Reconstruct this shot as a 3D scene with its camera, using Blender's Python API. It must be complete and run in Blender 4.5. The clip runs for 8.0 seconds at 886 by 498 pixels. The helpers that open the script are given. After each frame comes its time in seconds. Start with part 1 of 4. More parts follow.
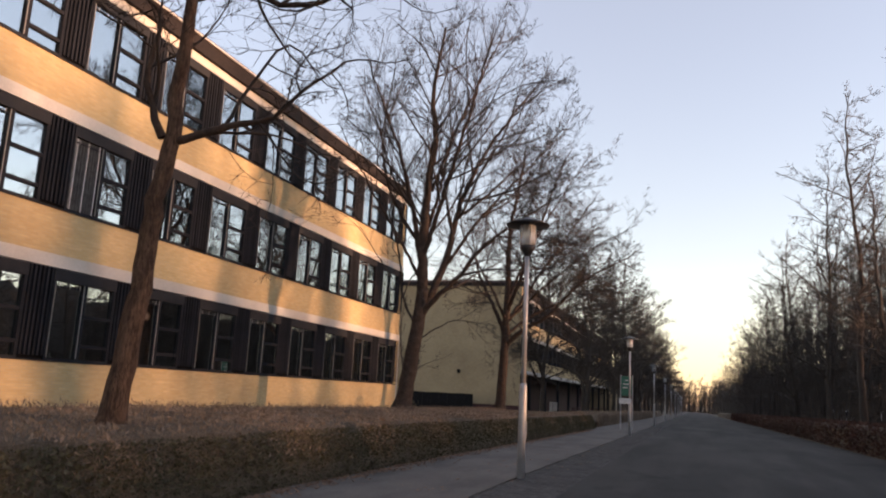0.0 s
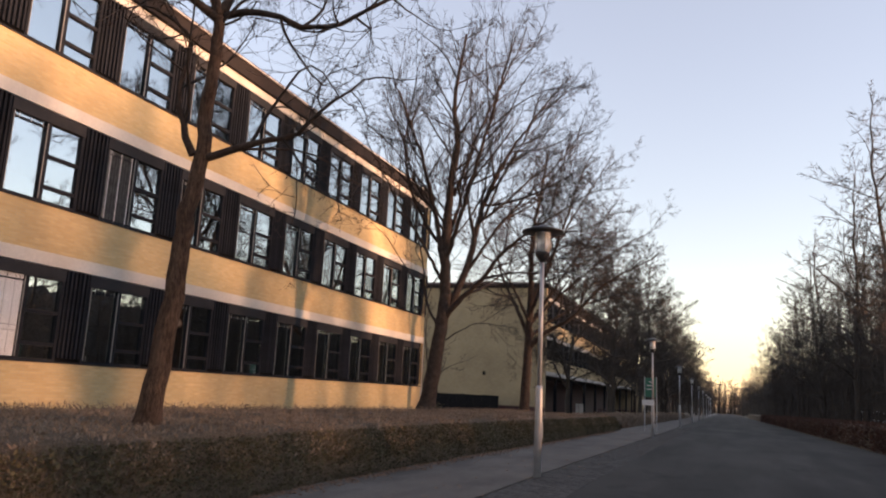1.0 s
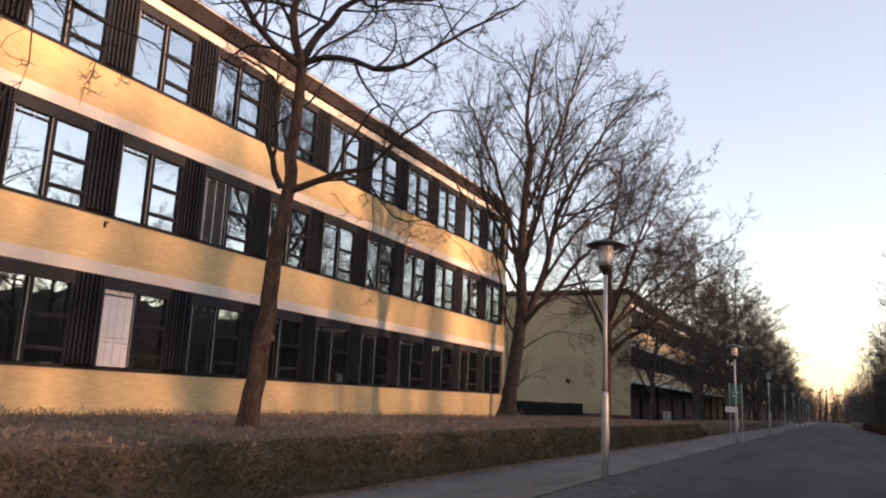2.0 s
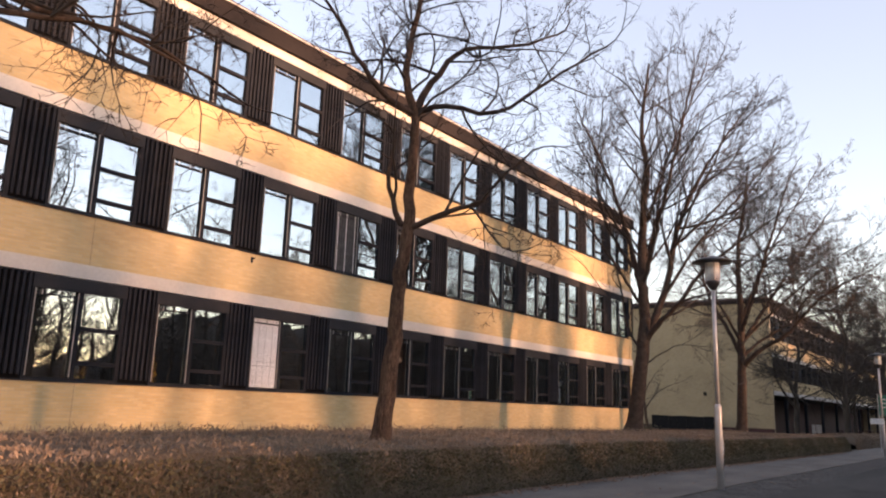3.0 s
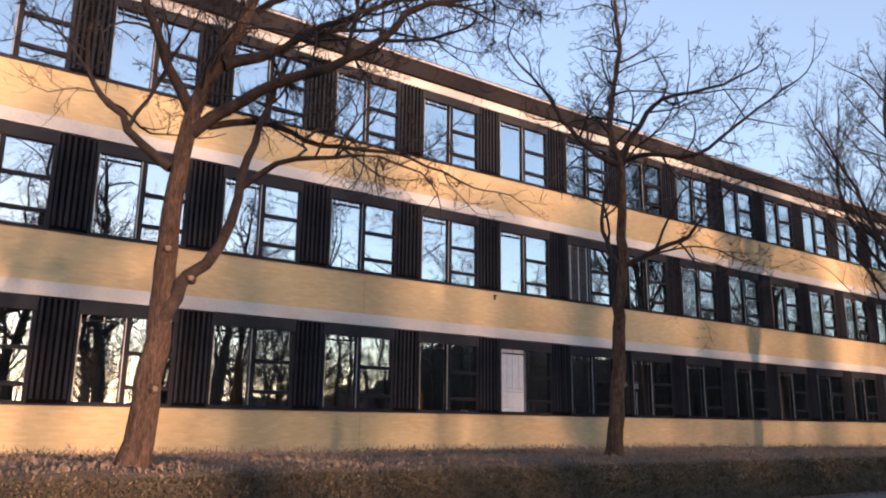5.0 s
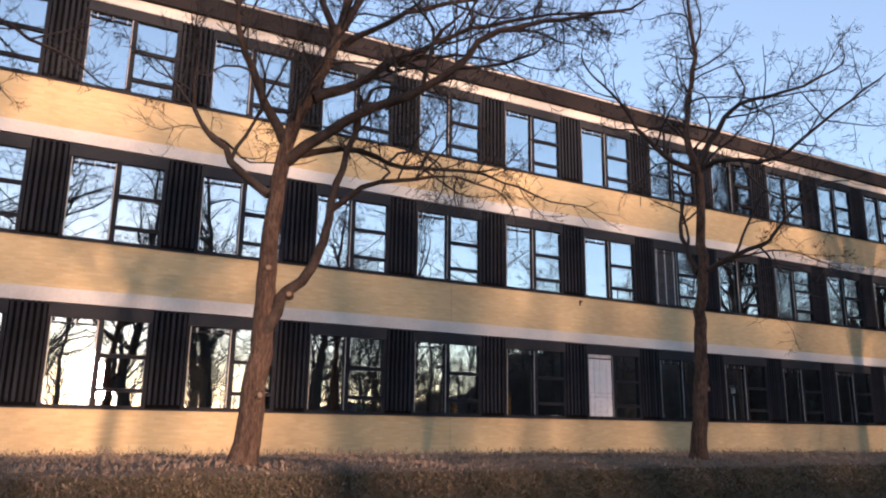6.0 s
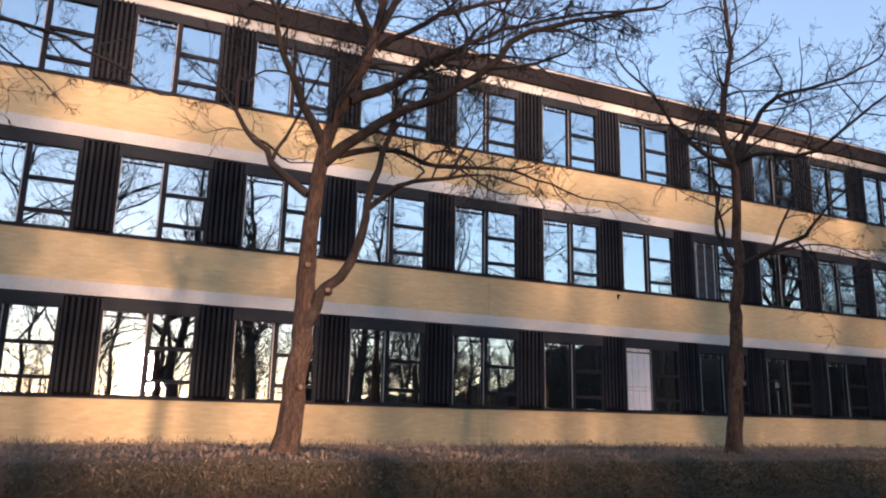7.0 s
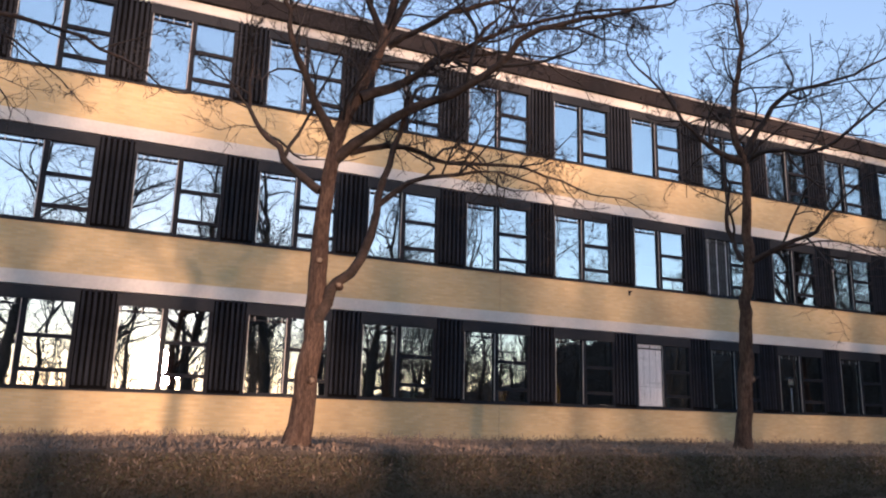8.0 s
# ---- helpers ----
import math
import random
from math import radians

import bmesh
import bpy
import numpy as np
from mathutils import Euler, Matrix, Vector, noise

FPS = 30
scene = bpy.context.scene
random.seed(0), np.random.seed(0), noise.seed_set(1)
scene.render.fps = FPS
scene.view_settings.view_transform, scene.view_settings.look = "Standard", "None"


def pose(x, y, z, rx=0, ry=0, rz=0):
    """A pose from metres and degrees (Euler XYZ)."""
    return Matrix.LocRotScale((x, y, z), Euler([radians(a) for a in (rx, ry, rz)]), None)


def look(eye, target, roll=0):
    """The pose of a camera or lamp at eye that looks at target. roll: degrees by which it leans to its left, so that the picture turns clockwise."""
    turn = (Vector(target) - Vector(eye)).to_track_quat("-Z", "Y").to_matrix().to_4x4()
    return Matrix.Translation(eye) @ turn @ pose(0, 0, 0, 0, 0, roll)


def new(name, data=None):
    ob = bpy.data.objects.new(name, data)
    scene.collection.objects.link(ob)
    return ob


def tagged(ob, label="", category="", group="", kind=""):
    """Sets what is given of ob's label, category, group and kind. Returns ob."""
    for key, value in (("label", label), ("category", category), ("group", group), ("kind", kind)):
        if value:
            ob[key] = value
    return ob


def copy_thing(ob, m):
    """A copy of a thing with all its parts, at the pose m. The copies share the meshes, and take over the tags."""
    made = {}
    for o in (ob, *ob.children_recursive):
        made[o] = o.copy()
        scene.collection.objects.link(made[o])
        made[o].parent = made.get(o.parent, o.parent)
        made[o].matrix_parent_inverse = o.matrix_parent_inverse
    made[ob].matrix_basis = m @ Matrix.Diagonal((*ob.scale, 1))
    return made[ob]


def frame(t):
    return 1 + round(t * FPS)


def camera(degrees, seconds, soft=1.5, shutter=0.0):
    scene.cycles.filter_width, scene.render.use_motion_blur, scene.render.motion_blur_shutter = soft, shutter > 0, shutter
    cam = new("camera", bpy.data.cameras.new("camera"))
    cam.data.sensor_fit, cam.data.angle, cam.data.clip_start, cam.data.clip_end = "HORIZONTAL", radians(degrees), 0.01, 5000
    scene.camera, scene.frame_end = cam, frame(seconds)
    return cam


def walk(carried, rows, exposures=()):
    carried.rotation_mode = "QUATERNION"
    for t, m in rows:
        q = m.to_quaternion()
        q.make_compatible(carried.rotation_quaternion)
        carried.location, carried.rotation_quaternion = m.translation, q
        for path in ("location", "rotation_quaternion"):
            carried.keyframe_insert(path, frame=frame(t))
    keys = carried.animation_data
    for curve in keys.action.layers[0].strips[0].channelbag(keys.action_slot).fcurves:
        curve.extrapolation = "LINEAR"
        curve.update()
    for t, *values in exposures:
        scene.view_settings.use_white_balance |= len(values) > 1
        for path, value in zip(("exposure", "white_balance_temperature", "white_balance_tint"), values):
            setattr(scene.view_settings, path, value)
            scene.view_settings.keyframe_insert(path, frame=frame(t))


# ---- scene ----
cam = camera(60.2, 8.0, soft=2.1)

PATH = [
    (0, (15.161, -38.068, 1.241), (14.542, -36.202, 1.608), 2.9),
    (0.5, (15.27, -38.225, 1.24), (14.634, -36.365, 1.607), 2.8),
    (1, (15.43, -38.456, 1.252), (14.747, -36.613, 1.62), 2.8),
    (2.5, (16.364, -39.626, 1.221), (15.347, -37.949, 1.612), 2.3),
    (3, (16.778, -40.014, 1.223), (15.615, -38.438, 1.629), 1.9),
    (3.5, (17.219, -40.375, 1.227), (15.924, -38.91, 1.645), 1.4),
    (4, (17.659, -40.707, 1.244), (16.249, -39.354, 1.67), 1.1),
    (4.5, (18.004, -40.973, 1.25), (16.497, -39.732, 1.684), 1.0),
    (5, (18.424, -41.163, 1.22), (16.827, -40.044, 1.665), 0.7),
    (6.5, (19.19, -41.386, 1.189), (17.44, -40.53, 1.638), 1.0),
    (7, (19.306, -41.396, 1.183), (17.537, -40.572, 1.619), 1.2),
    (7.5, (19.381, -41.417, 1.19), (17.601, -40.611, 1.617), 1.4),
    (8, (19.433, -41.405, 1.148), (17.648, -40.611, 1.574), 1.5),
]

EXPOSURES = [(0.0, 2.41, 6950, 27), (1.0, 2.41, 6950, 27), (3.0, 2.74, 6950, 28), (4.5, 2.54, 6050, 23), (5.0, 2.31, 5720, 21), (8.0, 2.17, 5380, 18)]
walk(cam, [(t, look(e, g, r)) for t, e, g, r in PATH], exposures=EXPOSURES)

# ---- world, sun, exposure ----
SUN = Vector((0.9959, 0.0725, 0.0545)).normalized()      # towards the low sun
SUN_ELEVATION = math.asin(SUN.z)
world = bpy.data.worlds.new("evening_sky")
scene.world = world
world.use_nodes = True
wn = world.node_tree.nodes
sky = wn.new("ShaderNodeTexSky")
sky.sky_type = "NISHITA"
sky.sun_disc = False
sky.sun_elevation = SUN_ELEVATION
sky.sun_rotation = math.atan2(SUN.x, SUN.y)
sky.altitude = 30
sky.air_density, sky.dust_density, sky.ozone_density = 1.0, 0.17, 1.6
wn["Background"].inputs["Strength"].default_value = 0.15
haze = wn.new("ShaderNodeHueSaturation")
haze.inputs["Saturation"].default_value = 0.79
world.node_tree.links.new(sky.outputs["Color"], haze.inputs["Color"])
veil = wn.new("ShaderNodeMix")            # thin high cloud over the whole sky
veil.data_type = "RGBA"
veil.inputs["Factor"].default_value = 0.22
veil.inputs["B"].default_value = (0.90, 0.945, 1.04, 1)
world.node_tree.links.new(haze.outputs["Color"], veil.inputs["A"])
world.node_tree.links.new(veil.outputs["Result"], wn["Background"].inputs["Color"])
sun_data = bpy.data.lights.new("sun", "SUN")
sun_data.energy, sun_data.angle, sun_data.color = 1.85, radians(3.0), (1.0, 0.60, 0.33)
sun_ob = new("sun", sun_data)
sun_ob.matrix_world = look(SUN * 300, (0, 0, 0))


# ---- materials ----
def material(name, rough=0.8, metal=0.0):
    m = bpy.data.materials.new(name)
    m.use_nodes = True
    b = m.node_tree.nodes["Principled BSDF"]
    b.inputs["Roughness"].default_value, b.inputs["Metallic"].default_value = rough, metal
    return m, m.node_tree, b


def node(tree, kind, **values):
    n = tree.nodes.new(kind)
    for key, value in values.items():
        n.inputs[key.replace("_", " ")].default_value = value
    return n


def ramp(tree, source, stops):
    r = tree.nodes.new("ShaderNodeValToRGB")
    e = r.color_ramp.elements
    while len(e) < len(stops):
        e.new(0.5)
    for item, (at, c) in zip(e, stops):
        item.position, item.color = at, (*c, 1)
    tree.links.new(source, r.inputs["Fac"])
    return r.outputs["Color"]


def mix(tree, mode, fac, a, b):
    n = tree.nodes.new("ShaderNodeMix")
    n.data_type, n.blend_type = "RGBA", mode
    for socket, value in ((n.inputs["Factor"], fac), (n.inputs["A"], a), (n.inputs["B"], b)):
        if isinstance(value, bpy.types.NodeSocket):
            tree.links.new(value, socket)
        else:
            socket.default_value = (*value, 1) if isinstance(value, tuple) else value
    return n.outputs["Result"]


def mottled(name, dark, light, scale, fine, rough=0.8, metal=0.0, bump=0.3, stretch=(1, 1, 1), depth=0.01, per_object=0.0, grain=0.35, sheen=0.5):
    """Two scales of noise between two colours, with a fine relief."""
    m, t, b = material(name, rough, metal)
    co = t.nodes.new("ShaderNodeTexCoord")
    mp = node(t, "ShaderNodeMapping", Scale=stretch)
    t.links.new(co.outputs["Object"], mp.inputs["Vector"])
    big = node(t, "ShaderNodeTexNoise", Scale=scale, Detail=4.0)
    small = node(t, "ShaderNodeTexNoise", Scale=fine, Detail=3.0, Roughness=0.7)
    for n in (big, small):
        t.links.new(mp.outputs["Vector"], n.inputs["Vector"])
    c = ramp(t, big.outputs["Fac"], [(0.3, dark), (0.7, light)])
    g = ramp(t, small.outputs["Fac"], [(0.3, (1 - grain,) * 3), (0.7, (1 + grain * 0.7,) * 3)])
    c = mix(t, "MULTIPLY", 1.0, c, g)
    b.inputs["Specular IOR Level"].default_value = sheen
    if per_object:
        info = t.nodes.new("ShaderNodeObjectInfo")
        v = ramp(t, info.outputs["Random"], [(0.0, (1 - per_object,) * 3), (1.0, (1 + per_object,) * 3)])
        c = mix(t, "MULTIPLY", 1.0, c, v)
    t.links.new(c, b.inputs["Base Color"])
    if bump:
        bp = node(t, "ShaderNodeBump", Strength=bump, Distance=depth)
        t.links.new(small.outputs["Fac"], bp.inputs["Height"])
        t.links.new(bp.outputs["Normal"], b.inputs["Normal"])
    return m


def stain(m, stretch, scale, lo, hi, depth, fades=True):
    """Worn and stained patches with a shape of their own over a finished material."""
    t = m.node_tree
    b = t.nodes["Principled BSDF"]
    under = b.inputs["Base Color"].links[0].from_socket
    co = t.nodes.new("ShaderNodeTexCoord")
    mp = node(t, "ShaderNodeMapping", Scale=stretch)
    t.links.new(co.outputs["Object"], mp.inputs["Vector"])
    n = node(t, "ShaderNodeTexNoise", Scale=scale, Detail=6.0, Roughness=0.6)
    t.links.new(mp.outputs["Vector"], n.inputs["Vector"])
    ends = [(lo, (1 - depth,) * 3), (hi, (1.0,) * 3)] if fades else [(lo, (1.0,) * 3), (hi, (1 - depth,) * 3)]
    c = mix(t, "MULTIPLY", 1.0, under, ramp(t, n.outputs["Fac"], ends))
    t.links.new(c, b.inputs["Base Color"])


def brickwork(name, a, b_col, mortar):
    m, t, b = material(name, 0.85)
    co = t.nodes.new("ShaderNodeTexCoord")
    sp = t.nodes.new("ShaderNodeSeparateXYZ")
    t.links.new(co.outputs["Object"], sp.inputs["Vector"])
    add = t.nodes.new("ShaderNodeMath")
    t.links.new(sp.outputs["X"], add.inputs[0])
    t.links.new(sp.outputs["Y"], add.inputs[1])
    cb = t.nodes.new("ShaderNodeCombineXYZ")
    t.links.new(add.outputs[0], cb.inputs["X"])
    t.links.new(sp.outputs["Z"], cb.inputs["Y"])
    br = node(t, "ShaderNodeTexBrick", Color1=(*a, 1), Color2=(*b_col, 1), Mortar=(*mortar, 1), Scale=1.0, Mortar_Size=0.006,
              Mortar_Smooth=0.2, Bias=-0.1, Brick_Width=0.24, Row_Height=0.067)
    t.links.new(cb.outputs["Vector"], br.inputs["Vector"])
    # a few paler bricks, laid in short runs
    mp = node(t, "ShaderNodeMapping", Scale=(3.2, 14.9, 1))
    t.links.new(cb.outputs["Vector"], mp.inputs["Vector"])
    run = node(t, "ShaderNodeTexNoise", Scale=1.0, Detail=0.0)
    t.links.new(mp.outputs["Vector"], run.inputs["Vector"])
    pale = ramp(t, run.outputs["Fac"], [(0.25, (0.97, 0.97, 0.97)), (0.64, (1, 1, 1)), (0.76, (1.08, 1.08, 1.075))])
    stain = node(t, "ShaderNodeTexNoise", Scale=0.35, Detail=5.0, Roughness=0.6)
    t.links.new(co.outputs["Object"], stain.inputs["Vector"])
    st = ramp(t, stain.outputs["Fac"], [(0.3, (0.82, 0.80, 0.78)), (0.7, (1.1, 1.1, 1.08))])
    c = mix(t, "MULTIPLY", 1.0, br.outputs["Color"], pale)
    c = mix(t, "MULTIPLY", 1.0, c, st)
    t.links.new(c, b.inputs["Base Color"])
    bp = node(t, "ShaderNodeBump", Strength=0.5, Distance=0.008)
    bp.invert = True
    t.links.new(br.outputs["Fac"], bp.inputs["Height"])
    t.links.new(bp.outputs["Normal"], b.inputs["Normal"])
    return m


def coated_glass(name, share, tint):
    """Thin pane: a clear mirror coat over tinted see-through glass."""
    m = bpy.data.materials.new(name)
    m.use_nodes = True
    t = m.node_tree
    t.nodes.remove(t.nodes["Principled BSDF"])
    gl = t.nodes.new("ShaderNodeBsdfGlossy")
    gl.inputs["Roughness"].default_value = 0.004
    gl.inputs["Color"].default_value = (0.93, 0.98, 1.0, 1)
    tr = t.nodes.new("ShaderNodeBsdfTransparent")
    tr.inputs["Color"].default_value = (*tint, 1)
    ms = t.nodes.new("ShaderNodeMixShader")
    ms.inputs["Fac"].default_value = share
    t.links.new(tr.outputs[0], ms.inputs[1])
    t.links.new(gl.outputs[0], ms.inputs[2])
    t.links.new(ms.outputs[0], t.nodes["Material Output"].inputs["Surface"])
    return m


BRICK = brickwork("yellow_brick", (0.53, 0.385, 0.19), (0.59, 0.445, 0.24), (0.49, 0.41, 0.27))
# darker brick copy: shade of the wing's sunless walls is put into the colour
BRICK_FAR = brickwork("darkened_yellow_brick", (0.31, 0.235, 0.14), (0.36, 0.28, 0.17), (0.31, 0.25, 0.17))
WHITE = mottled("white_concrete", (0.47, 0.44, 0.405), (0.61, 0.575, 0.53), 0.8, 12, 0.8, bump=0.1, grain=0.08)
FRAME = mottled("dark_painted_frame", (0.013, 0.0140, 0.0180), (0.0195, 0.0208, 0.0262), 2, 40, 0.6, bump=0.05, grain=0.15, sheen=0.08)
SLAT = mottled("dark_stained_wood", (0.0145, 0.0158, 0.0205), (0.0265, 0.0283, 0.0350), 3, 40, 0.75, stretch=(1, 1, 0.12), bump=0.25, per_object=0.25, sheen=0.08)
HEADER = mottled("grey_brown_board", (0.024, 0.0248, 0.0285), (0.034, 0.0348, 0.0395), 1.5, 30, 0.75, bump=0.1, grain=0.15, sheen=0.1)
STRIP = mottled("weathered_aluminium", (0.22, 0.21, 0.20), (0.30, 0.29, 0.28), 4, 60, 0.5, metal=0.3, bump=0.05, grain=0.1)
FASCIA = mottled("brown_fascia_board", (0.019, 0.0155, 0.0158), (0.030, 0.0245, 0.0242), 0.8, 25, 0.8, stretch=(1, 0.2, 1), bump=0.2, sheen=0.1)
# near black, putting the shade between the slats into the backing colour
GROOVE = mottled("groove_shade_board", (0.0035, 0.0036, 0.0042), (0.006, 0.006, 0.007), 3, 40, 0.85, bump=0.1, sheen=0.05)
ROOFING = mottled("roof_felt", (0.10, 0.075, 0.07), (0.14, 0.11, 0.10), 0.7, 30, 0.9)
GLASS = coated_glass("coated_window_glass", 0.50, (0.62, 0.65, 0.65))
# dark plaster colour stands in for the gloom of the unlit rooms
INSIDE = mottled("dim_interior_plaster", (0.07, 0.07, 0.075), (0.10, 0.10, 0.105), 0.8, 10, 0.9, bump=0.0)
BLIND = mottled("white_blind_fabric", (0.70, 0.68, 0.68), (0.80, 0.78, 0.78), 3, 50, 0.9, stretch=(1, 0.3, 3), bump=0.1)
NET = mottled("grey_net_curtain", (0.014, 0.0145, 0.015), (0.075, 0.076, 0.078), 9, 60, 0.9, stretch=(1, 3, 0.6), bump=0.2)
YELLOW = mottled("yellow_cloth", (0.45, 0.30, 0.05), (0.6, 0.42, 0.08), 4, 40, 0.9)
TEAL = mottled("teal_plastic", (0.05, 0.16, 0.18), (0.08, 0.22, 0.24), 4, 40, 0.5)
ASPHALT = mottled("asphalt", (0.034, 0.0305, 0.0272), (0.064, 0.0580, 0.0520), 0.45, 40, 0.88, bump=0.4, stretch=(1, 0.35, 1), depth=0.006, sheen=0.3)
stain(ASPHALT, (1.0, 0.12, 1.0), 0.8, 0.40, 0.56, 0.42)
stain(ASPHALT, (0.8, 0.45, 1.0), 0.55, 0.60, 0.68, 0.55, fades=False)
PAVING = mottled("pavement_asphalt", (0.120, 0.106, 0.093), (0.175, 0.156, 0.137), 0.6, 50, 0.88, bump=0.4, depth=0.006, sheen=0.3)
stain(PAVING, (1.0, 0.4, 1.0), 1.6, 0.36, 0.55, 0.3)
SETT = mottled("granite_sett", (0.046, 0.040, 0.036), (0.105, 0.092, 0.082), 2, 50, 0.8, bump=0.4, per_object=0.3)
GROUT = mottled("sandy_joint", (0.03, 0.027, 0.024), (0.05, 0.045, 0.04), 3, 60, 0.95)
EARTH = mottled("dead_grass_earth", (0.075, 0.055, 0.035), (0.13, 0.095, 0.06), 0.4, 25, 0.95, bump=0.6, depth=0.03)
# core colour carries the shade that lies between the twigs
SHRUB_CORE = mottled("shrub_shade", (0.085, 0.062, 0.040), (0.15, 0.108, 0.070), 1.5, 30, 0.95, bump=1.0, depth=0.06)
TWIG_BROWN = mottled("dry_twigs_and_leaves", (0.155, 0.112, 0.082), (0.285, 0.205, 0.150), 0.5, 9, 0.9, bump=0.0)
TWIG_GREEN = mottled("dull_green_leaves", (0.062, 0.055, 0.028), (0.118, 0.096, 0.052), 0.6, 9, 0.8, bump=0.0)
BEECH = mottled("dry_beech_leaves", (0.055, 0.025, 0.018), (0.10, 0.045, 0.031), 0.6, 12, 0.9, bump=0.0)
LITTER = mottled("fallen_leaves", (0.22, 0.12, 0.07), (0.36, 0.21, 0.13), 5, 30, 0.9, bump=0.0)
BARK = mottled("furrowed_bark", (0.058, 0.037, 0.028), (0.135, 0.087, 0.063), 11.0, 38, 0.95, stretch=(1, 1, 0.26), bump=1.0, depth=0.05, grain=0.6, sheen=0.2)
# limb and thin branch bark darkened: the backlit crown's shade is in the colour
BARK_UNLIT = mottled("smooth_unlit_bark", (0.030, 0.0225, 0.0190), (0.070, 0.050, 0.041), 6.0, 30, 0.9, bump=0.6, depth=0.02, grain=0.4, sheen=0.2)
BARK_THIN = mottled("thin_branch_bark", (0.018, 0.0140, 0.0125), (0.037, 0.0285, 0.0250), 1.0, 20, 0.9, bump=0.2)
BARK_WOODS = mottled("grey_woodland_bark", (0.030, 0.024, 0.020), (0.058, 0.046, 0.038), 1.0, 14, 0.95, bump=0.4, depth=0.02)
CUT = mottled("cut_wood", (0.12, 0.085, 0.06), (0.21, 0.16, 0.115), 12, 60, 0.9)
STEEL = mottled("galvanised_steel", (0.36, 0.36, 0.38), (0.50, 0.50, 0.52), 5, 60, 0.5, metal=0.4, bump=0.03, grain=0.1)
HOOD = mottled("dark_lacquered_metal", (0.035, 0.035, 0.037), (0.055, 0.055, 0.058), 3, 40, 0.4, metal=0.4, bump=0.05)
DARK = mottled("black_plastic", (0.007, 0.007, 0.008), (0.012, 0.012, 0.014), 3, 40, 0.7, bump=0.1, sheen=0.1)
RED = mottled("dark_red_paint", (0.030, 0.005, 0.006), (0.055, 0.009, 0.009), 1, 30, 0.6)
GREEN = mottled("green_sign_paint", (0.02, 0.13, 0.09), (0.03, 0.17, 0.115), 3, 30, 0.5, bump=0.0)
SIGNWHITE = mottled("white_enamel", (0.66, 0.66, 0.66), (0.76, 0.76, 0.76), 3, 30, 0.5, bump=0.0)
VANWHITE = mottled("white_car_paint", (0.66, 0.67, 0.68), (0.76, 0.77, 0.78), 2, 30, 0.3, bump=0.0)
RUBBER = mottled("tyre_rubber", (0.018, 0.018, 0.018), (0.03, 0.03, 0.03), 8, 60, 0.9)
CARGLASS = coated_glass("car_glass", 0.25, (0.12, 0.13, 0.14))
lamp_m, lamp_t, lamp_b = material("clear_lamp_plastic", 0.3)
lamp_b.inputs["Base Color"].default_value = (0.86, 0.88, 0.9, 1)
lamp_b.inputs["Transmission Weight"].default_value = 0.5
LAMPGLASS = lamp_m


